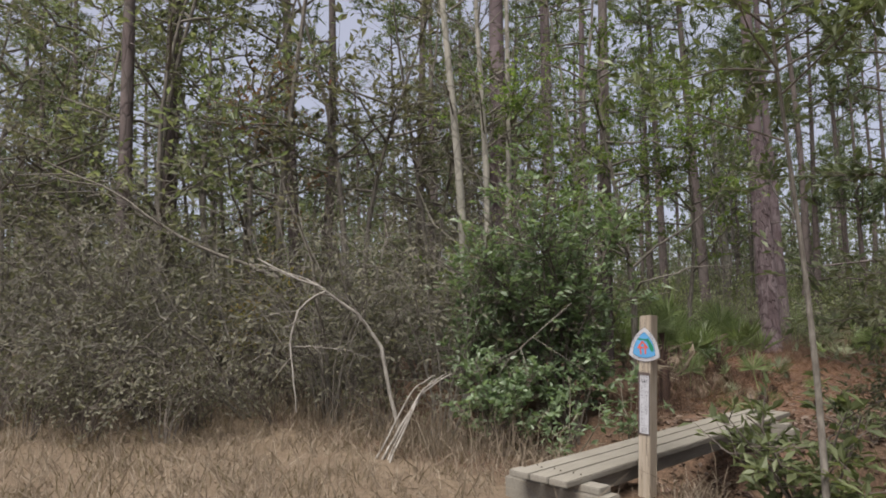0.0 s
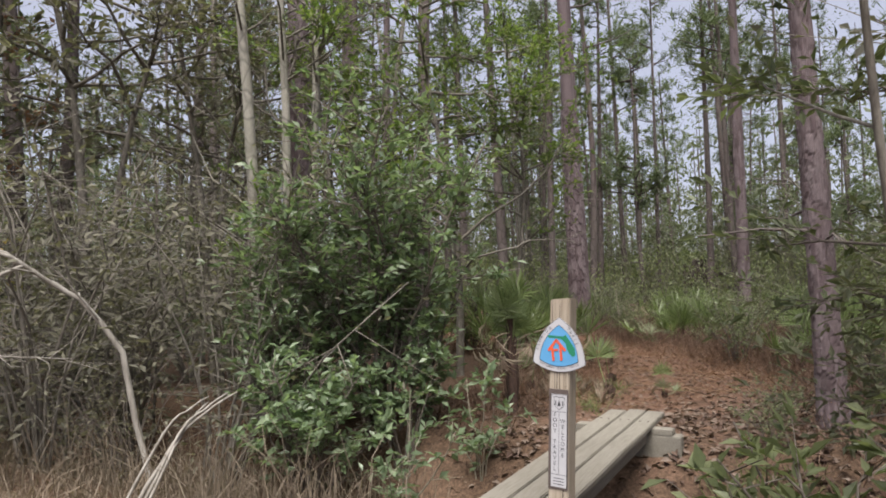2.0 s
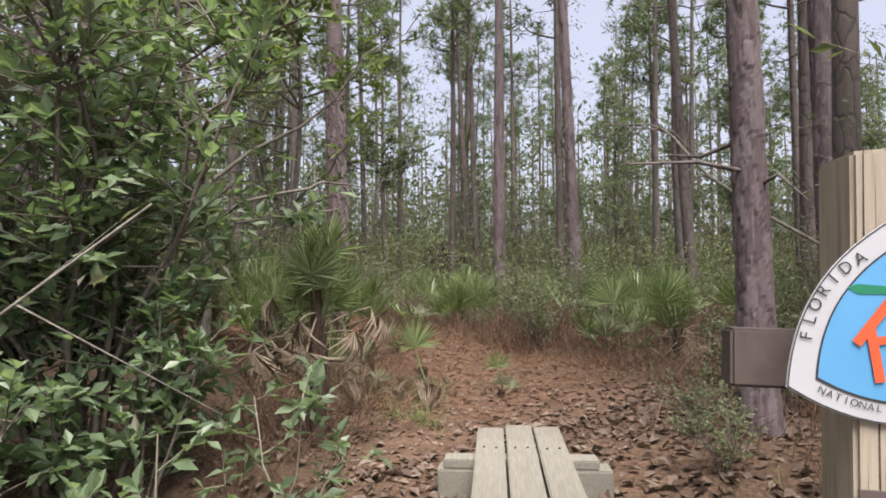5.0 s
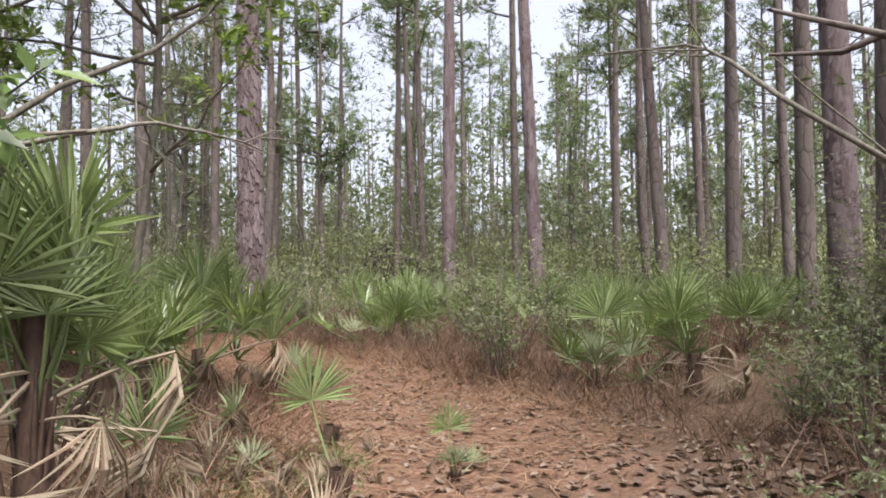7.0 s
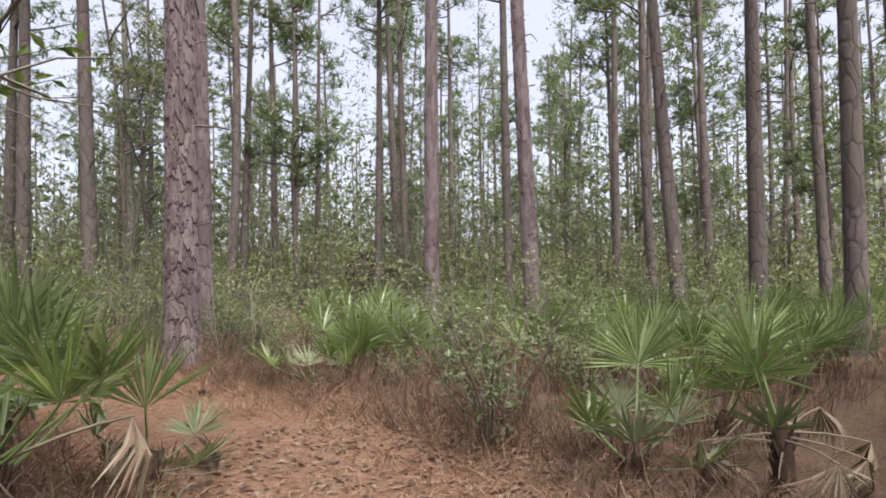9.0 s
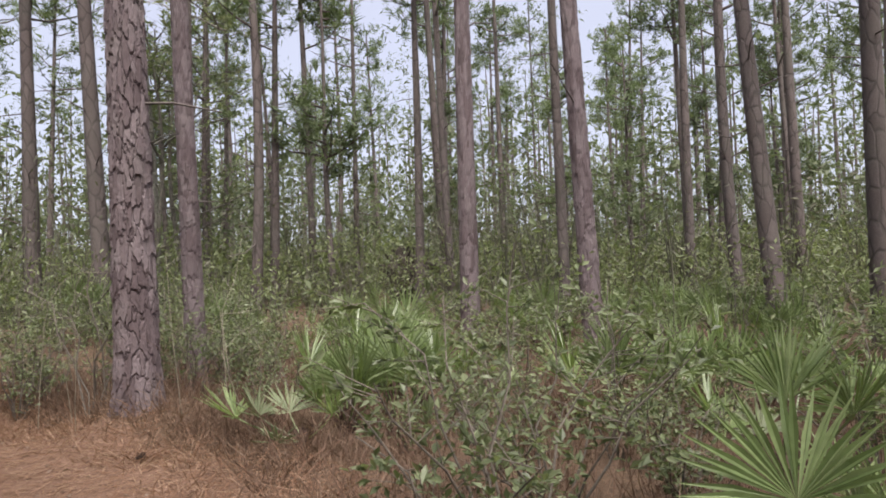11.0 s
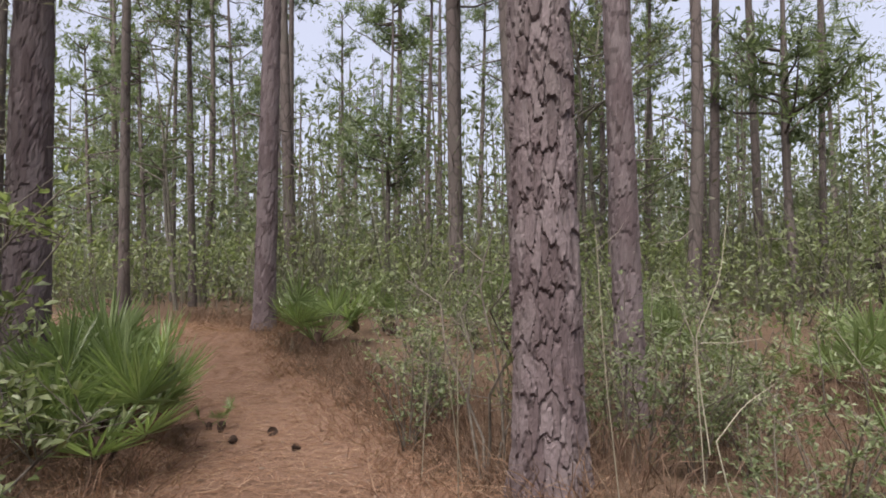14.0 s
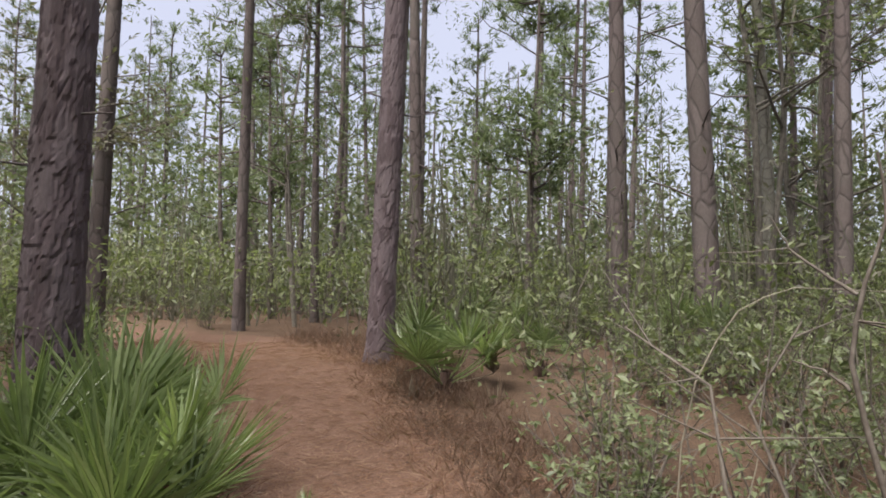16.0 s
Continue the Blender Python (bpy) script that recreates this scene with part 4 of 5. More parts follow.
one("evergreen_bush", "leafy evergreen bush with leathery leaves leaning over the trail", "bush", 3.72, 12.75, TWIG, LEAF_OLIVE, height=2.0, spread=0.65, stems=16, twigs=24, per_twig=9, leaf_l=0.06, leaf_w=0.03, twig_len=0.34)
one("evergreen_bush", "tall leafy bush in front of a dark pine", "bush", 2.7, 14.0, TWIG, LEAF_OLIVE, height=2.2, spread=0.8, stems=14, twigs=22, per_twig=10, leaf_l=0.055, leaf_w=0.027, twig_len=0.35)
one("evergreen_bush", "low shrub with broad leaves at the trail's edge", "bush", 4.2, 11.75, TWIG, LEAF_GREEN, height=0.75, spread=0.4, stems=9, twigs=9, per_twig=7, leaf_l=0.09, leaf_w=0.045, twig_len=0.2)
one("leafy_sapling", "thin dark sapling with bare crossing stems", "sapling", 6.13, 14.25, TWIG, LEAF_OLIVE, height=2.3, spread=0.55, stems=4, twigs=7, per_twig=2, leaf_l=0.05, leaf_w=0.022, twig_len=0.45, stem_r=0.012)
for x, y in ((6.6, 14.8), (7.1, 14.1), (5.9, 16.2), (6.2, 17.0), (7.0, 15.4), (5.7, 15.3), (6.6, 15.8)):
    c = copy_thing(GALL[4], pose(x, y, on_ground(x, y), 0, 0, rng.uniform(0, 360)))
    c.scale = (1.2, 1.2, 1.15)

# shrubs filling the scrub between the pine and the palmettos
for x, y, k in ((7.15, 12.85, 0.75), (7.65, 13.05, 0.9), (8.2, 12.95, 1.0), (8.7, 13.3, 1.1), (8.25, 11.2, 0.8), (8.95, 11.3, 0.95), (7.55, 11.25, 0.6), (9.35, 12.3, 1.1), (7.4, 14.0, 0.95), (8.1, 10.4, 0.75), (8.3, 9.7, 0.75), (7.6, 10.3, 0.6), (9.4, 9.6, 0.9)):
    c = copy_thing(GALL[int(rng.integers(4))], pose(x, y, on_ground(x, y), 0, 0, rng.uniform(0, 360)))
    c.scale = (k, k, k)

# bushes beside the bridge
one("leafy_bush", "big leafy green bush overhanging the ditch", "bush", 0.95, 7.15, TWIG, LEAF_GREEN, low=0.28, height=3.3, spread=1.1, stems=22, twigs=30, per_twig=10, leaf_l=0.095, leaf_w=0.042, twig_len=0.42, stem_r=0.018)
one("leafy_bush", "big leafy green bush overhanging the ditch", "bush", 0.2, 7.55, TWIG, LEAF_GREEN, low=0.3, height=2.4, spread=0.85, stems=16, twigs=25, per_twig=10, leaf_l=0.09, leaf_w=0.04, twig_len=0.4, stem_r=0.015)
one("leafy_bush", "low bright green bush on the ditch bank", "bush", 0.25, 6.6, TWIG, LEAF_GREEN, low=0.55, height=1.45, spread=0.55, stems=14, twigs=16, per_twig=9, leaf_l=0.085, leaf_w=0.042, twig_len=0.25)
one("leafy_bush", "low bright green bush on the ditch bank", "bush", 1.05, 6.75, TWIG, LEAF_GREEN, low=0.55, height=1.25, spread=0.45, stems=10, twigs=13, per_twig=9, leaf_l=0.08, leaf_w=0.042, twig_len=0.25)
one("leafy_sapling", "slender pale-stemmed sapling with fresh green leaves", "sapling", 0.78, 5.8, TWIG_PALE, LEAF_GREEN, height=1.25, spread=0.4, stems=4, twigs=9, per_twig=6, leaf_l=0.09, leaf_w=0.042, twig_len=0.22, stem_r=0.009)
one("leafy_sapling", "slender pale-stemmed sapling with fresh green leaves", "sapling", 1.55, 6.3, TWIG_PALE, LEAF_GREEN, height=0.8, spread=0.35, stems=5, twigs=8, per_twig=6, leaf_l=0.085, leaf_w=0.04, twig_len=0.2, stem_r=0.007)
put(make_tree("young_oak", "young oak with spreading leafy branches", BARK_GREY, LEAF_OAK, h=5.4, r=0.06, base_at=0.3, reach=1.9, limbs=22, twigs=17, per_twig=11, leaf_l=0.085, leaf_w=0.035, twig_len=0.55), 2.5, 9.7)
put(make_tree("young_oak", "young oak with leafy branches over the trail", BARK_GREY, LEAF_OAK, h=4.9, r=0.045, base_at=0.32, reach=1.9, limbs=22, twigs=17, per_twig=11, leaf_l=0.085, leaf_w=0.036, twig_len=0.5), 3.35, 10.0)
put(make_tree("young_oak", "leafy oak sapling behind the ditch", BARK_GREY, LEAF_OAK, h=5.0, r=0.05, base_at=0.25, reach=1.5, limbs=20, twigs=16, per_twig=11, leaf_l=0.085, leaf_w=0.035, twig_len=0.5), 0.9, 8.7)
put(make_tree("leafy_sapling", "leafy sapling with long leaves beside the path", TWIG, LEAF_DARK, h=2.0, r=0.022, base_at=0.15, reach=0.55, limbs=18, twigs=10, per_twig=6, leaf_l=0.07, leaf_w=0.026, twig_len=0.32, droop=0.2), 2.55, 3.7)
put(make_tree("leafy_sapling", "leafy sapling with long leaves beside the path", TWIG, LEAF_GALL, h=3.9, r=0.03, base_at=0.3, reach=1.15, limbs=20, twigs=12, per_twig=8, leaf_l=0.085, leaf_w=0.03, twig_len=0.4, droop=0.2), 2.55, 3.3)
put(make_tree("leafy_sapling", "young roadside tree with drooping leafy sprays", BARK_GREY, LEAF_GALL, h=3.9, r=0.02, base_at=0.36, reach=0.95, limbs=26, twigs=13, per_twig=9, leaf_l=0.085, leaf_w=0.031, twig_len=0.3, droop=0.1), 1.6, 2.72)
one("leafy_sapling", "low leafy green shrub in the verge", "shrub", 1.75, 3.15, TWIG, LEAF_OLIVE, height=0.85, spread=0.5, stems=10, twigs=11, per_twig=7, leaf_l=0.09, leaf_w=0.04, twig_len=0.25)

# twiggy thicket east of the bridge
THICK = [make_shrub("thicket_shrub", "brown twiggy shrub with thin dull leaves", "shrub", TWIG, LEAF_DARK, "thicket shrubs", height=rng.uniform(1.9, 2.6), spread=0.8, stems=12, twigs=20, per_twig=5.5, leaf_l=0.06, leaf_w=0.022, twig_len=0.5, droop=0.3, stem_r=0.01) for _ in range(3)]
THICK2 = [make_shrub("thicket_shrub", "grey bare-branched shrub with scattered dark leaves", "shrub", BARK_GREY, LEAF_THICKET, "thicket shrubs", height=rng.uniform(2.3, 3.0), spread=1.1, stems=14, twigs=25, per_twig=3.6, leaf_l=0.065, leaf_w=0.026, twig_len=0.6, droop=0.45, stem_r=0.011) for _ in range(4)]
se = spots_in(16, lambda x, y: 3.7 < x < 8.5 and 2.3 < y < 6.4 and x - y > -1.6 and (y < 5.0 or x > 6.8) and math.hypot(x - 4, y - 5.15) > 0.45, 0.7, 1.15)
scatter(THICK, se, 0.8, 1.25)
nw = spots_in(38, lambda x, y: -9.5 < x < 0.0 and not (-3.0 < x < 0.2 and y < 7.2) and 6.3 + 0.22 * max(0, -x - 2) < y < 11.5, 0.8, 1.0)
scatter(THICK2, nw, 1.0, 1.5, 16)
for x, y in spots_in(16, lambda x, y: 6.6 < x < 12 and 3.2 < y < 7.0, 0.8, 1.2):
    c = copy_thing(GALL[int(rng.integers(5))], pose(x, y, on_ground(x, y), 0, 0, rng.uniform(0, 360)))
    c.scale = (1.2, 1.2, 1.2)

THICK3 = [make_shrub("thicket_shrub", "low tangled shrub of drooping grey twigs", "shrub", TWIG, LEAF_THICKET, "thicket shrubs", height=1.3, spread=0.65, stems=12, twigs=13, per_twig=3.5, leaf_l=0.055, leaf_w=0.022, twig_len=0.45, droop=0.7, stem_r=0.007) for _ in range(2)]
low_spots = spots_in(34, lambda x, y: -9 < x < 0.3 and not (-2.7 < x < 0.3 and y < 6.75) and 5.5 + 0.2 * max(0, -x - 2) < y < 6.9 + 0.25 * max(0, -x - 2) and (x < -1.0 or -0.75 < along_bridge(x, y)), 0.45, 1.0)
scatter(THICK3, low_spots, 0.75, 1.2, 10)
for x, y, s in ((5.2, 5.95, 0.8), (5.65, 6.35, 0.75), (5.9, 5.75, 0.95), (4.75, 5.5, 0.75), (6.3, 6.4, 0.9), (5.4, 5.3, 1.0), (3.9, 5.75, 0.55), (3.4, 5.3, 0.5)):
    c = copy_thing(GALL[int(rng.integers(5))], pose(x, y, on_ground(x, y), 0, 0, rng.uniform(0, 360)))
    c.scale = (s, s, s)

# broad-leaved trees behind the thickets
BROAD = [make_tree("broadleaf_tree", "slender broad-leaved tree with sparse dark foliage", BARK_GREY, (LEAF_DARK, LEAF_THICKET, LEAF_FAR)[k], "broad-leaved trees", h=rng.uniform(6, 8), r=0.06, base_at=0.2, reach=1.9, limbs=22, twigs=12, per_twig=6, leaf_l=0.12, leaf_w=0.052, twig_len=0.75, forks=2, lean=0.7) for k in range(3)]
scatter(BROAD, [(6.3, 3.2), (7.5, 4.0), (2.2, 10.9), (-4.2, 10.6), (-1.9, 10.2), (-6.6, 10.4), (-8.8, 10.9), (-0.6, 10.6), (-9.5, 14), (-3.4, 15), (-0.6, 14.4), (-0.9, 12.9), (-5.6, 12.4), (-7.6, 11.2), (9.8, 24.6), (11.2, 26.0), (5.4, 4.0), (6.8, 3.4), (9.0, 4.6), (-1.5, 22), (0.5, 27), (17, 5.0), (-7.0, 13.2), (-9.0, 12.6), (-10.8, 12.0), (0.6, 15.4), (-6.0, 15.6), (-5.0, 9.8), (-7.5, 9.8), (-3.2, 9.6), (-10.5, 10.6)], 0.95, 1.4)
put(make_tree("autumn_tree", "small tree with thin rusty autumn leaves", BARK_GREY, LEAF_RUST, h=5.8, r=0.05, base_at=0.5, reach=1.3, limbs=18, twigs=11, per_twig=6, leaf_l=0.09, leaf_w=0.05, twig_len=0.5), -3.6, 10.2)
one("yellowing_bush", "bush with yellowing leaves among bare branches", "bush", -3.0, 8.7, TWIG, LEAF_YELLOW, height=2.7, spread=0.7, stems=9, twigs=16, per_twig=5, leaf_l=0.07, leaf_w=0.035, low=0.55, twig_len=0.35)


def pale_tree(x, y, lean, h, r):
    base = new("pale_tree")
    t = np.linspace(0, 1, 9)
    line = np.stack([lean[0] * t + 0.08 * np.sin(6 * t), lean[1] * t, h * t - 0.2], -1)
    b = Build()
    b.tube(line, r * (1 - 0.7 * t), 10)
    attach("trunk", b.mesh("pale_trunk", BARK_PALE, True), base)
    w = Build()
    for _ in range(22):
        z = rng.uniform(1.2, h * 0.95)
        p0 = np.array([np.interp(z, line[:, 2], line[:, k]) for k in range(3)])
        d = unit(1)[0] * np.array([1, 1, 0.3]) + np.array([0, 0, 0.6])
        ln = rng.uniform(0.4, 1.5)
        p1 = p0 + d * ln * 0.5 + rng.normal(size=3) * 0.06
        w.tube([p0, p1, p0 + d * ln + np.array([0, 0, 0.15 * ln])], [0.016, 0.01, 0.003], 4)
        for _ in range(3):
            w.tube([p1, p1 + unit(1)[0] * 0.2 + d * 0.2, p1 + unit(1)[0] * 0.35 + d * 0.4], [0.007, 0.005, 0.002], 3)
    tagged(attach("limbwood", w.mesh("pale_limbwood", BARK_GREY, True), base), kind="stuff")
    return tagged(put(base, x, y), "slim pale-barked tree with bare grey branches", "tree", "pale trees")


pale_tree(-0.1, 8.25, (-0.3, 0.1), 9.5, 0.075)
pale_tree(0.14, 8.4, (0.1, 0.2), 9.0, 0.06)
pale_tree(0.3, 8.55, (0.55, 0.1), 9.0, 0.055)
snag = pale_tree(10.0, 24.9, (-0.1, 0.1), 11, 0.15)
tagged(snag, "bleached dead tree trunk among green pines", "tree")


def dead_branch(label, runs, material=DEADWOOD, twigs=6):
    base = new("dead_branch")
    small = Build()
    for pts, r0 in runs:
        pts = np.asarray(pts, float)
        t, tt = np.linspace(0, 1, len(pts)), np.linspace(0, 1, 12)
        q = np.stack([np.interp(tt, t, pts[:, k]) for k in range(3)], -1) + rng.normal(size=(12, 3)) * r0 * 0.35
        b = Build()
        b.tube(q, np.linspace(r0, r0 * 0.35, 12), 6)
        attach("bough", b.mesh("bough", material, True), base)
        for _ in range(twigs):
            i = rng.integers(4, 12)
            d = (q[min(11, i)] - q[i - 2]) * 0.7 + unit(1)[0] * 0.22
            small.tube([q[i - 1], q[i - 1] + d * 0.6, q[i - 1] + d * 1.1 + unit(1)[0] * 0.05], [r0 * 0.35, r0 * 0.25, r0 * 0.12], 4)
    if small.v:
        tagged(attach("twigwood", small.mesh("twigwood", material, True), base), kind="stuff")
    return tagged(base, label, "branch")


dead_branch("bleached fallen branch arching over the thicket's edge", [
    ([(-0.79, 6.30, 0.00), (-1.02, 6.39, 0.98), (-1.31, 6.34, 1.31), (-1.57, 6.29, 1.49), (-1.99, 6.19, 1.67), (-2.27, 6.21, 1.86)], 0.024),
    ([(-1.57, 6.29, 1.49), (-1.80, 6.14, 1.32), (-1.87, 6.02, 1.01), (-1.81, 5.93, 0.68), (-1.76, 5.84, 0.31)], 0.015),
    ([(-1.88, 6.01, 0.94), (-1.63, 6.18, 0.91), (-1.27, 6.25, 0.87)], 0.009),
    ([(-1.57, 6.29, 1.49), (-1.77, 6.35, 1.62), (-2.10, 6.37, 1.73), (-2.41, 6.37, 1.80)], 0.014)])
dead_branch("long grey leaning dead stem in the thicket", [([(-2.38, 7.33, 1.71), (-2.95, 7.14, 1.95), (-3.53, 6.90, 2.21), (-4.01, 6.77, 2.63), (-4.75, 6.45, 3.00)], 0.028), ([(-3.53, 6.90, 2.21), (-3.85, 6.86, 2.47), (-4.26, 6.75, 2.70), (-4.88, 6.48, 2.66)], 0.013)], material=BARK_GREY)
dead_branch("heap of dry broken sticks in the ditch grass", [([(-0.85, 5.16, -0.03), (-0.53, 5.33, 0.51), (-0.23, 5.45, 0.70)], 0.014), ([(-0.80, 5.17, -0.03), (-0.50, 5.34, 0.56), (-0.28, 5.45, 0.69)], 0.012), ([(-0.77, 5.07, -0.03), (-0.53, 5.33, 0.49), (-0.38, 5.44, 0.66)], 0.01), ([(-0.90, 5.16, -0.03), (-0.58, 5.33, 0.57), (-0.38, 5.44, 0.68)], 0.01)], twigs=0)
dead_branch("thin bare grey branch above the ditch", [([(-0.61, 6.73, 1.21), (-0.64, 6.63, 1.42), (-0.85, 6.61, 1.71), (-1.22, 6.56, 1.80)], 0.01)], material=BARK_GREY, twigs=2)
dead_branch("bare forked branch reaching across the trail side", [([(5.35, 4.85, -0.05), (5.10, 5.10, 1.00), (4.72, 5.98, 1.68), (4.87, 6.23, 1.92), (5.01, 6.47, 2.15), (5.04, 6.69, 2.27), (5.14, 7.19, 2.36)], 0.017), ([(5.01, 6.47, 2.15), (5.17, 6.64, 2.22), (5.25, 6.97, 2.34), (5.11, 7.62, 2.43)], 0.008)], material=BARK_GREY)
dead_branch("low crooked oak limb over the palmettos", [([(2.50, 9.70, 1.35), (2.30, 8.55, 1.60), (2.68, 8.11, 1.68), (2.87, 8.27, 1.78), (3.14, 8.40, 1.80), (3.40, 8.51, 1.82), (3.68, 8.60, 1.80)], 0.015), ([(2.87, 8.27, 1.78), (2.94, 8.35, 1.67), (3.12, 8.40, 1.60)], 0.007)], material=BARK_GREY)
for pts in ([(5.75, 14.56, 0.00), (5.78, 14.56, 0.50), (5.83, 14.56, 1.16), (5.96, 14.54, 1.44), (6.11, 14.51, 1.53), (6.40, 14.48, 1.52)],
            [(6.00, 14.30, 0.05), (5.89, 14.24, 0.93), (5.93, 14.24, 1.09)],
            [(7.02, 14.17, 0.10), (7.01, 14.17, 0.68), (6.97, 14.19, 1.19), (6.91, 14.33, 1.57)],
            [(5.90, 13.75, 0.05), (5.88, 13.58, 0.70), (5.89, 13.58, 1.32)],
            [(6.95, 13.00, 0.10), (6.95, 13.10, 1.11), (6.86, 13.14, 1.42)],
            [(6.97, 13.02, 0.60), (6.95, 13.10, 1.11), (7.11, 13.14, 1.42), (7.25, 13.30, 1.80)],
            [(6.98, 13.10, 1.10), (7.12, 13.08, 1.10), (7.27, 13.07, 1.12)],
            [(6.62, 13.20, 0.20), (6.55, 13.19, 0.91), (6.56, 13.34, 1.69)],
            [(6.90, 12.40, 0.10), (6.64, 12.36, 0.83), (6.78, 12.41, 0.95), (6.93, 12.45, 1.02)]):
    dead_branch("thin dry arching stem in the scrub", [(pts, 0.0034)], material=TWIG_PALE, twigs=1)
dead_branch("thin dark bare sapling stem beside a pine", [([(6.22, 14.05, 0.20), (6.21, 14.07, 0.83), (6.09, 14.10, 1.29), (6.11, 14.10, 1.51), (6.17, 14.08, 1.68), (6.15, 14.09, 1.85)], 0.009), ([(6.09, 14.10, 1.29), (6.05, 14.16, 1.33), (6.01, 14.22, 1.34)], 0.005), ([(6.11, 14.10, 1.51), (6.01, 14.22, 1.62), (5.96, 14.23, 1.71)], 0.005)], material=TWIG, twigs=2)


def root_plate(x, y):
    base = new("uprooted_stump")
    b = Build()
    for _ in range(46):
        a = rng.random() * 6.28
        e = np.array([math.cos(a) * rng.uniform(0.4, 0.8), rng.normal() * 0.2, 1.1 + math.sin(a) * rng.uniform(0.3, 0.55)])
        b.tube([(0, 0.1, 1.0), (e + (0, 0.1, 1.0)) / 2 + rng.normal(size=3) * 0.08, e], [0.1, 0.06, 0.015], 5)
    attach("roots", b.mesh("roots", ROOTS, True), base)
    bm = bmesh.new()
    bmesh.ops.create_icosphere(bm, subdivisions=4, radius=0.75)
    for v in bm.verts:
        v.co = Vector((v.co.x * 0.85, v.co.y * 0.5, v.co.z * 1.0 + 0.65)) * (1 + 0.22 * noise.noise(v.co * 3))
    from_bm("soil", bm, ROOTS, base)
    b = Build()
    b.tube([(0, 0.2, 1.15), (1.2, 1.8, 0.9), (3.0, 4.0, 0.5)], [0.2, 0.18, 0.14], 10)
    attach("log", b.mesh("fallen_log", BARK_FAR, True), base)
    tagged(put(base, x, y, -45), "uprooted stump with dark roots and a fallen log", "stump")


root_plate(15.9, 22.0)


# ---------------------------------------------------------------- bridge
def make_bridge():
    base = new("plank_bridge")
    base.matrix_basis = pose(BRIDGE_MID[0], BRIDGE_MID[1], 0, 0, 0, math.degrees(math.atan2(BRIDGE_DIR[1], BRIDGE_DIR[0])))
    top = 0.215
    for k, (yc, ext) in enumerate(((-0.15, 0.0), (0.0, 0.035), (0.15, -0.02))):
        bm = box_bm(-1.9, 1.72 + ext, yc - 0.069, yc + 0.069, top - 0.04, top, 0)
        bmesh.ops.subdivide_edges(bm, edges=[e for e in bm.edges if abs(e.verts[0].co.x - e.verts[1].co.x) > 1], cuts=14)
        for v in bm.verts:
            v.co.z += 0.004 * noise.noise(Vector((v.co.x * 1.5, k * 7.0, 0)))
            v.co.y += 0.003 * noise.noise(Vector((v.co.x * 2.0, k * 5.0, 3)))
        bmesh.ops.bevel(bm, geom=[e for e in bm.edges if e.calc_face_angle(0) > 1], offset=0.006, segments=2, affect="EDGES")
        from_bm("plank", bm, PLANK, base)
    for x in (-1.7, 1.28):
        z = on_ground(*(BRIDGE_MID + BRIDGE_DIR * x))
        from_bm("sleeper", box_bm(x - 0.07, x + 0.07, -0.42, 0.4, z - 0.1, top - 0.085, 0.008), PLANK, base, "thick weathered timber under the planks")
        from_bm("sleeper", box_bm(x - 0.06, x + 0.06, -0.36, 0.37, top - 0.085, top - 0.041, 0.006), PLANK, base)
    for y in (-0.16, 0.16):
        from_bm("joist", box_bm(-1.62, 1.2, y - 0.02, y + 0.02, top - 0.14, top - 0.041, 0.004), PLANK, base)
    for x in (-1.7, 1.28):
        for y in (-0.18, -0.12, -0.03, 0.03, 0.12, 0.18):
            bm = bmesh.new()
            bmesh.ops.create_cone(bm, segments=8, radius1=0.006, radius2=0.005, depth=0.006, cap_ends=True, matrix=Matrix.Translation((x + rng.normal() * 0.008, y, top + 0.004)))
            from_bm("screw", bm, ROOTS, base)
    tagged(base, "narrow three-plank footbridge of weathered boards over a ditch", "footbridge")


make_bridge()


# ---------------------------------------------------------------- trail sign
def flat_bm(points, z0, z1):
    """A flat plate from an outline, with thickness."""
    bm = bmesh.new()
    f = bm.faces.new([bm.verts.new((x, y, z0)) for x, y in points])
    r = bmesh.ops.extrude_face_region(bm, geom=[f])
    bmesh.ops.translate(bm, verts=[v for v in r["geom"] if isinstance(v, bmesh.types.BMVert)], vec=(0, 0, z1 - z0))
    bmesh.ops.recalc_face_normals(bm, faces=bm.faces)
    return bm


def arc(a, b, bulge, n=14):
    a, b = np.array(a), np.array(b)
    t = np.linspace(0, 1, n)[:-1, None]
    d = b - a
    nrm = np.array([d[1], -d[0]]) / np.linalg.norm(d)
    return [tuple(p) for p in a + d * t + nrm * bulge * 4 * t * (1 - t)]


def shield(top, cx, cy, low, side):
    return arc((-cx, cy), (cx, cy), low) + arc((cx, cy), (0, top), side) + arc((0, top), (-cx, cy), side)


def letters(bm, text, size, place):
    """Adds each letter's outline to bm, set by place(i) -> matrix."""
    for i, ch in enumerate(text):
        if ch == " ":
            continue
        cu = bpy.data.curves.new("letter", "FONT")
        cu.body, cu.size, cu.align_x, cu.resolution_u = ch, size, "CENTER", 3
        ob = new("letter", cu)
        bpy.context.view_layer.update()
        me = bpy.data.meshes.new_from_object(ob.evaluated_get(bpy.context.evaluated_depsgraph_get()))
        me.transform(place(i))
        bm.from_mesh(me)
        bpy.data.objects.remove(ob)
        bpy.data.curves.remove(cu)
        bpy.data.meshes.remove(me)


def stroke(bm, a, b, w, z):
    a, b = Vector((*a, z)), Vector((*b, z))
    s = (b - a).normalized().cross(Vector((0, 0, 1))) * w / 2
    bm.faces.new([bm.verts.new(p) for p in (a - s, b - s, b + s, a + s)])


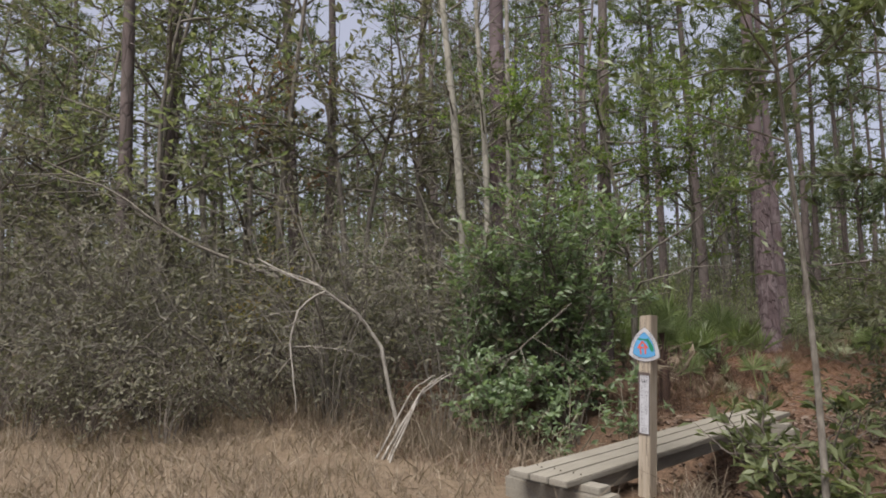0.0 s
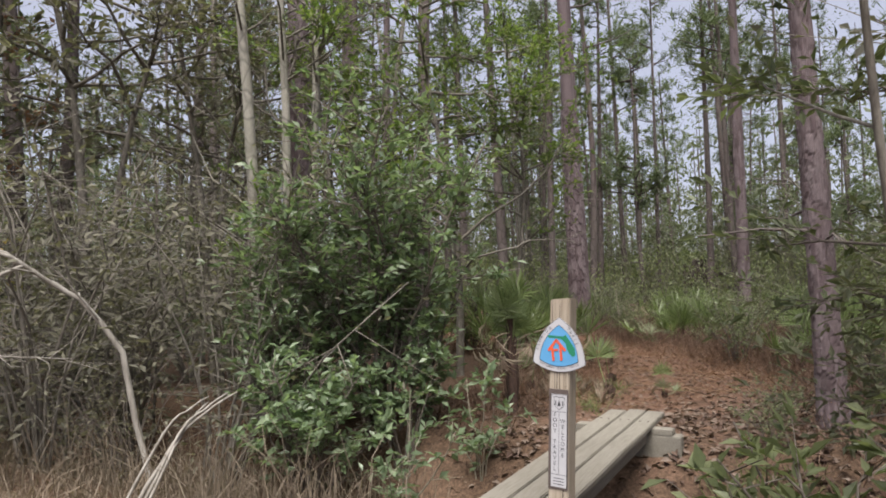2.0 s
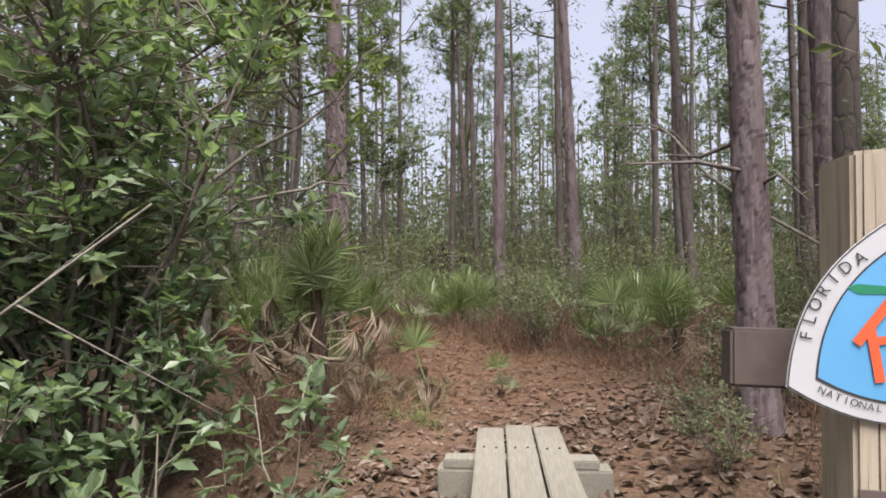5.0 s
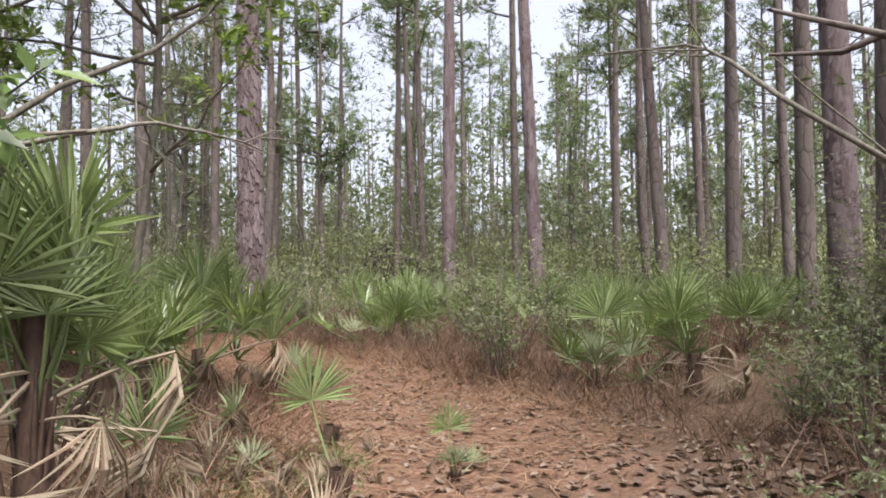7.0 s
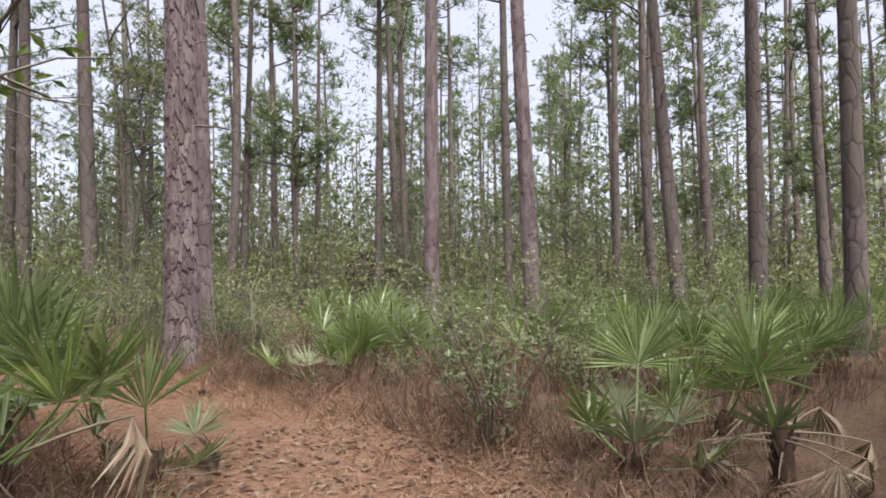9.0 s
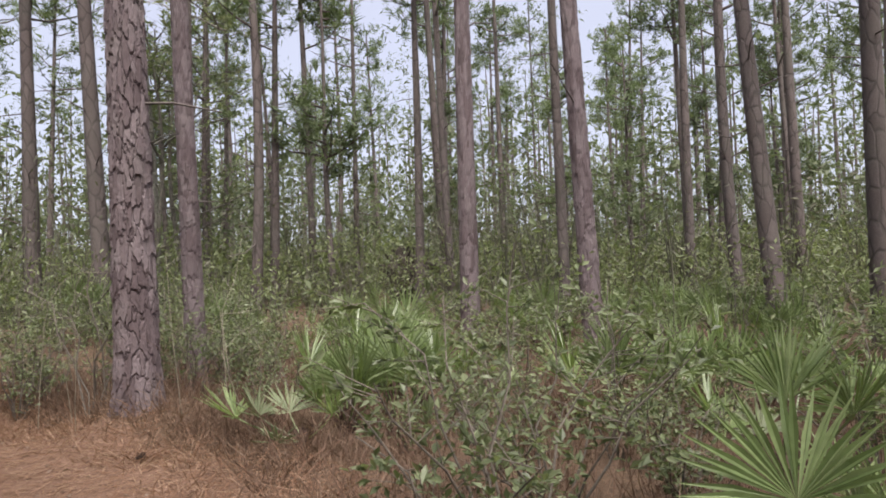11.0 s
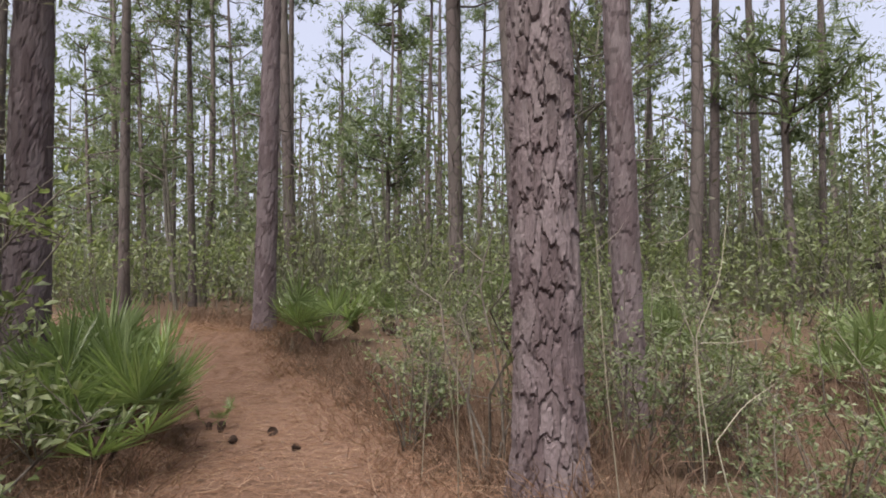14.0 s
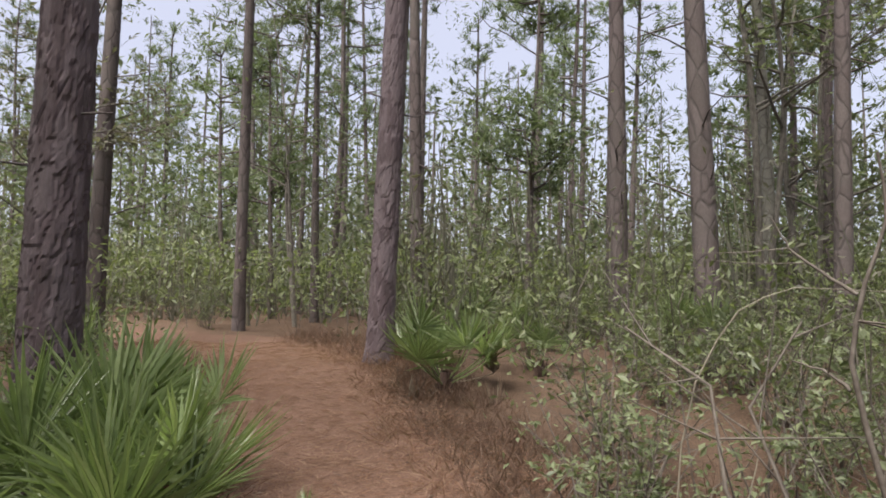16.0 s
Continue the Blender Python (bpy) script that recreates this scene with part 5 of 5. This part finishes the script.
def sign_px(x, y):
    return ((x - 1303) * 0.000904, (557 - y) * 0.000904)


def outline_ring(points, inner, z):
    bm = bmesh.new()
    a = [bm.verts.new((x, y, z)) for x, y in points]
    b = [bm.verts.new((x * inner, y * inner, z)) for x, y in points]
    for i in range(len(a)):
        j = (i + 1) % len(a)
        bm.faces.new((a[i], a[j], b[j], b[i]))
    return bm


def make_sign():
    base = new("trail_marker")
    foot = Vector((1.095, 4.017, -0.15))
    head = Vector((1.166, 4.017, 1.2))
    zax = (head - foot).normalized()
    face = Vector((-0.745, -0.667, 0))
    xax = zax.cross(face).normalized()
    xax = -xax if xax.dot(Vector((0.74, -0.67, 0))) < 0 else xax
    yax = zax.cross(xax).normalized()
    rot = Matrix((xax, yax, zax)).transposed().to_4x4()
    base.matrix_basis = Matrix.Translation(foot) @ rot
    h = (head - foot).length
    w = 0.0445
    front = -1 if yax.dot(face) < 0 else 1
    bm = box_bm(-w, w, -w, w, 0, h, 0)
    bmesh.ops.subdivide_edges(bm, edges=[e for e in bm.edges if abs(e.verts[0].co.z - e.verts[1].co.z) > 0.5], cuts=10)
    for v in bm.verts:
        if v.co.z > h - 0.01:
            v.co.z += 0.004 * v.co.x / w
    bmesh.ops.bevel(bm, geom=[e for e in bm.edges if e.calc_face_angle(0) > 1], offset=0.005, segments=2, affect="EDGES")
    from_bm("post", bm, POSTWOOD, base, "square sawn wooden post with drying cracks")
    bm = bmesh.new()
    for _ in range(15):
        x, z0 = rng.uniform(-0.9, 0.9) * w, rng.uniform(0.2, h - 0.1)
        ln = rng.uniform(0.12, 0.5)
        y = front * (w + 0.0007)
        q = [(x - 0.0011, y, z0), (x + 0.0011, y, z0), (x + 0.0013, y, min(h - 0.004, z0 + ln * 0.5)), (x + 0.0002, y, min(h - 0.003, z0 + ln))]
        bm.faces.new([bm.verts.new(p) for p in q])
    from_bm("crack", bm, ROOTS, base, "dark drying cracks in the wood")
    # everything on the face: local x to the viewer's right, y up, z out
    face_at = Matrix.Translation((0, front * w, h - 0.2)) @ Matrix(((1, 0, 0, 0), (0, 0, front, 0), (0, 1, 0, 0), (0, 0, 0, 1)))
    if front > 0:
        face_at = face_at @ Matrix.Diagonal((-1, 1, 1, 1))

    def stick(name, bm, material, label=""):
        bmesh.ops.transform(bm, matrix=face_at, verts=bm.verts)
        bmesh.ops.recalc_face_normals(bm, faces=bm.faces)
        return from_bm(name, bm, material, base, label)

    outer = shield(0.120, 0.119, -0.076, 0.037, 0.03)
    inner = shield(0.087, 0.0865, -0.064, 0.024, 0.022)
    stick("sign_plate", flat_bm(outer, 0.003, 0.006), SIGNWHITE, "white rounded triangular trail sign")
    stick("sign_rim", outline_ring([(x * 0.995, y * 0.995) for x, y in outer], 0.985, 0.0066), SIGNBLACK)
    stick("sign_field", flat_bm(inner, 0.006, 0.0068), SIGNBLUE, "sky-blue field")
    stick("field_rim", outline_ring([(x * 1.02, y * 1.02) for x, y in inner], 0.972, 0.0072), SIGNBLACK)
    state = [(1243, 515), (1255, 510), (1290, 512), (1328, 513), (1337, 503), (1345, 517), (1362, 540), (1382, 565), (1386, 598), (1374, 606), (1358, 596), (1345, 573), (1338, 547), (1318, 528), (1290, 522), (1256, 523)]
    stick("state_shape", flat_bm([sign_px(x, y) for x, y in state][::-1], 0.0072, 0.0076), SIGNGREEN, "green peninsula shape")
    bm = bmesh.new()
    for a, b, ww in (((1252, 584), (1292, 530), 0.011), ((1288, 529), (1336, 580), 0.011), ((1269, 566), (1279, 630), 0.0105), ((1272, 580), (1301, 577), 0.009), ((1311, 560), (1318, 626), 0.0105)):
        stroke(bm, sign_px(*a), sign_px(*b), ww, 0.0084 + 0.0001 * ww * 1000)
    stick("arrow_emblem", bm, SIGNORANGE, "orange arrow-shaped emblem")

    def along(p0, p1, bulge, n, up=1):
        p0, p1 = Vector(p0), Vector(p1)
        d = p1 - p0
        nr = Vector((d.y, -d.x)).normalized()

        def at(i):
            t = (i + 0.5) / n
            p = p0 + d * t + nr * bulge * 4 * t * (1 - t)
            g = d + nr * bulge * 4 * (1 - 2 * t)
            return Matrix.Translation((p.x, p.y, 0.0078)) @ Matrix.Rotation(math.atan2(g.y, g.x), 4, "Z")
        return at

    bm = bmesh.new()
    letters(bm, "FLORIDA", 0.0195, along((-0.0925, -0.028), (-0.0285, 0.071), -0.016, 7))
    tagged(stick("lettering", bm, SIGNBLACK, "black capital letters"), kind="stuff")
    bm = bmesh.new()
    letters(bm, "TRAIL", 0.0195, along((0.031, 0.073), (0.077, 0.0), -0.006, 5))
    tagged(stick("lettering", bm, SIGNBLACK, "black capital letters"), kind="stuff")
    bm = bmesh.new()
    letters(bm, "NATIONAL SCENIC TRAIL", 0.0115, along((-0.088, -0.079), (0.093, -0.077), 0.022, 21))
    tagged(stick("lettering", bm, SIGNBLACK, "small black capital letters"), kind="stuff")
    # tall strip below the sign
    y1, y0 = -0.185, -0.6
    stick("strip_board", flat_bm([(-0.043, y0), (0.043, y0), (0.043, y1), (-0.043, y1)], 0.0015, 0.005), BROWNPAINT, "brown backing strip")
    stick("strip_face", flat_bm([(-0.032, y0 + 0.008), (0.039, y0 + 0.008), (0.039, y1 - 0.02), (-0.032, y1 - 0.02)], 0.005, 0.0056), SIGNWHITE, "white vertical notice strip")
    bm = bmesh.new()
    yt = y1 - 0.022
    for a, b in (((-0.032, yt), (0.039, yt)), ((-0.032, yt - 0.072), (0.039, yt - 0.072)), ((0.0035, yt - 0.072), (0.0035, y0 + 0.06)), ((-0.032, y0 + 0.06), (0.039, y0 + 0.06)), ((-0.032, yt), (-0.032, y0 + 0.008)), ((0.039, yt), (0.039, y0 + 0.008))):
        stroke(bm, a, b, 0.0018, 0.0062)
    crest = [(-0.02, yt - 0.012), (-0.008, yt - 0.009), (0.0035, yt - 0.013), (0.015, yt - 0.009), (0.027, yt - 0.012), (0.025, yt - 0.045), (0.0035, yt - 0.064), (-0.018, yt - 0.045)]
    for a, b in zip(crest, crest[1:] + crest[:1]):
        stroke(bm, a, b, 0.0022, 0.0063)
    bm.faces.new([bm.verts.new((x, y, 0.0064)) for x, y in ((-0.004, yt - 0.048), (0.011, yt - 0.048), (0.0035, yt - 0.02))])
    for x in (-0.012, 0.019):
        stroke(bm, (x, yt - 0.026), (x, yt - 0.046), 0.004, 0.0064)
    for k in range(3):
        stroke(bm, (-0.02, y0 + 0.02 + 0.012 * k), (0.027, y0 + 0.02 + 0.012 * k), 0.003, 0.0063)
    stick("strip_border", bm, SIGNBLACK)
    bm = bmesh.new()
    letters(bm, "FOOT TRAVEL", 0.024, lambda i: Matrix.Translation((-0.0145, yt - 0.093 - 0.0225 * i, 0.0064)))
    letters(bm, "WELCOME", 0.024, lambda i: Matrix.Translation((0.0205, yt - 0.118 - 0.0235 * i, 0.0064)))
    tagged(stick("strip_lettering", bm, SIGNBLACK, "black capital letters stacked downwards"), kind="stuff")
    b2 = -front
    from_bm("crosspiece", box_bm(-0.15, 0.02, b2 * w - 0.0 if b2 > 0 else b2 * w - 0.045, b2 * w + 0.045 if b2 > 0 else b2 * w, h - 0.29, h - 0.215, 0.004), BROWNPAINT, base, "brown board fixed behind the post")
    tagged(base, "wooden trail post with a blue and white triangular sign", "trail sign")


make_sign()


# ---------------------------------------------------------------- grass, straw and litter
def stuff(name, label, category, build, material):
    return tagged(new(name, build.mesh(name, material)), label, category, kind="stuff")


def blades(n, where, length, width, lean, material, name, label, category="grass", base_lift=0.0):
    """Standing blades: where(n) gives x, y."""
    x, y = where(n)
    n = len(x)
    p = np.stack([x, y, ground_z(x, y) - 0.015 + base_lift], -1)
    ax = np.stack([rng.normal(size=n) * lean, rng.normal(size=n) * lean, np.ones(n)], -1)
    ln = length * rng.gamma(6.0, 1 / 6.0, n)
    b = Build()
    ax /= np.linalg.norm(ax, axis=1)[:, None]
    side = np.cross(ax, unit(n))
    side /= np.linalg.norm(side, axis=1)[:, None] + 1e-9
    bend = np.stack([rng.normal(size=n), rng.normal(size=n), -np.abs(rng.normal(size=n)) * 0.6], -1) * ln[:, None] * 0.22
    w = width * rng.uniform(0.6, 1.3, (n, 1))
    mid = p + ax * ln[:, None] * 0.55
    tip = p + ax * ln[:, None] + bend
    b.add(np.stack([p - side * w / 2, p + side * w / 2, mid + side * w / 2.4, mid - side * w / 2.4, tip], 1).reshape(-1, 3), np.concatenate([np.arange(n)[:, None] * 5 + np.array([[0, 1, 2, 3]])]))
    tri = np.stack([mid - side * w / 2.4, mid + side * w / 2.4, tip], 1)
    b.tris(tri)
    return stuff(name, label, category, b, material)


def tufted(n, xr, yr, test, tufts, spread):
    def where(k):
        cx, cy = rng.uniform(*xr, tufts * 8), rng.uniform(*yr, tufts * 8)
        ok = test(cx, cy)
        cx, cy = cx[ok][:tufts], cy[ok][:tufts]
        i = rng.integers(len(cx), size=k)
        return cx[i] + rng.normal(size=k) * spread, cy[i] + rng.normal(size=k) * spread
    return where


def clear_walk(x, y, d):
    return polyline_distance(x, y, WALK) > d


blades(26000, tufted(26000, (-9, 1.6), (1.5, 9), lambda x, y: (along_bridge(x, y) < -0.75) & clear_walk(x, y, 0.3) & (polyline_distance(x, y, np.array([(0.45, 3.8), (2.9, 6.2)])) > 0.35), 2600, 0.07), 0.2, 0.007, 0.55, GRASS_DRY, "verge_grass", "dry tan winter grass of the road verge")
blades(2200, tufted(2200, (-6, 1.2), (4.2, 8.0), lambda x, y: (along_bridge(x, y) < 0.6) & (along_bridge(x, y) > -1.5) & (polyline_distance(x, y, np.array([(0.45, 3.8), (2.9, 6.2)])) > 0.55) & clear_walk(x, y, 0.8), 260, 0.09), 0.42, 0.006, 0.3, GRASS_DRY, "tall_dry_grass", "tall dry straw-coloured grass stalks along the ditch")
blades(20000, tufted(20000, (1.5, 12), (6.3, 26), lambda x, y: (polyline_distance(x, y, TRAIL) > 0.95) & (polyline_distance(x, y, TRAIL) < 1.9) & clear_walk(x, y, 0.9), 1100, 0.1), 0.26, 0.0055, 0.7, GRASS_RED, "trail_sedge", "reddish-brown dead sedge tufts along the trail")
blades(14000, tufted(14000, (6.2, 13), (7.6, 17), lambda x, y: polyline_distance(x, y, TRAIL) > 1.2, 620, 0.11), 0.4, 0.0055, 0.4, GRASS_RED, "brown_sedge", "brown dead sedge between the shrubs")
blades(3600, tufted(3600, (2.6, 9), (2.2, 6.4), lambda x, y: (x - y > -2.3) & clear_walk(x, y, 0.75), 240, 0.1), 0.32, 0.006, 0.5, GRASS_RED, "thicket_grass", "brown dead grass under the thicket")
blades(1700, tufted(1700, (2.0, 3.3), (4.0, 5.2), lambda x, y: (x - y > -2.7) & clear_walk(x, y, 0.7), 110, 0.08), 0.13, 0.006, 0.5, GRASS_GREEN, "green_grass", "short green grass by the ditch")
blades(900, tufted(900, (2.8, 4.2), (6.8, 8.2), lambda x, y: (polyline_distance(x, y, TRAIL) > 0.5), 60, 0.05), 0.1, 0.006, 0.6, GRASS_GREEN, "green_grass", "sparse green grass at the trail's edge")


def flat_bits(n, where, length, width, lift, curl, material, name, label, category):
    x, y = where(n)
    n = len(x)
    p = np.stack([x, y, ground_z(x, y) + lift * rng.random(n) + 0.004], -1)
    a = rng.random(n) * 2 * math.pi
    ax = np.stack([np.cos(a), np.sin(a), rng.normal(size=n) * curl], -1)
    up = np.stack([rng.normal(size=n) * curl, rng.normal(size=n) * curl, np.ones(n)], -1)
    s = rng.uniform(0.6, 1.3, n)
    b = Build()
    b.leaves(p, ax, up, length * s, width * s, 0.22)
    return stuff(name, label, category, b, material)


def on_trail(half, y0, y1):
    def where(k):
        x, y = rng.uniform(-1, 8.5, k * 4), rng.uniform(y0, y1, k * 4)
        ok = polyline_distance(x, y, TRAIL) < half * (0.75 + 0.5 * rng.random(k * 4))
        return x[ok][:k], y[ok][:k]
    return where


flat_bits(34000, on_trail(1.45, 7.0, 23), 0.16, 0.0055, 0.025, 0.1, STRAW, "pine_straw", "fallen orange-brown pine needles on the trail", "pine straw")
flat_bits(4000, on_trail(1.6, 5.9, 10.6), 0.06, 0.036, 0.01, 0.2, LITTER, "leaf_litter", "curled dead brown leaves on the trail", "leaf litter")
flat_bits(5500, lambda k: (rng.uniform(1.6, 8, k), rng.uniform(3.2, 6.6, k)), 0.075, 0.045, 0.03, 0.35, LITTER, "leaf_litter", "dead brown leaves under the thicket", "leaf litter")
blades(15000, tufted(15000, (1.5, 9), (7.5, 24), lambda x, y: (polyline_distance(x, y, TRAIL) > 0.6) & (polyline_distance(x, y, TRAIL) < 1.5) & clear_walk(x, y, 0.5), 900, 0.09), 0.19, 0.006, 1.2, STRAW, "straw_tufts", "clumps of drooping pine straw on the trail's edge", "pine straw")
flat_bits(500, on_trail(1.3, 10, 21), 0.055, 0.02, 0.012, 0.2, LITTER, "leaf_litter", "scattered small dead leaves on pine straw", "leaf litter")


def make_cone():
    b = Build()
    for k in range(60):
        t = k / 60
        a = k * 2.4
        r = 0.032 * math.sin(math.pi * (0.12 + 0.8 * t)) + 0.004
        p = np.array([math.cos(a) * r * 0.4, math.sin(a) * r * 0.4, t * 0.085])
        d = np.array([math.cos(a), math.sin(a), 0.5])
        s = np.array([-math.sin(a), math.cos(a), 0]) * 0.011
        q = p + d * r * 0.9
        b.tris(np.array([[p - s * 0.4, p + s * 0.4, q + s], [p - s * 0.4, q + s, q - s]]))
    b.tube([(0, 0, 0), (0, 0, 0.045), (0, 0, 0.085)], [0.012, 0.014, 0.004], 6)
    return tagged(new("pine_cone", b.mesh("pine_cone", CONE)), "dark open pine cone lying on pine straw", "pine cone", "pine cones")


cone = make_cone()
for i, (x, y) in enumerate(((4.56, 16.0), (6.04, 12.5), (4.27, 15.6), (4.1, 16.15), (4.86, 15.4))):
    m = pose(x, y, on_ground(x, y) + 0.028, 80, 0, 70 * i)
    if i == 0:
        cone.matrix_basis = m @ Matrix.Diagonal((0.95, 0.95, 0.95, 1))
    else:
        copy_thing(cone, m).scale = (0.8, 0.8, 0.8)
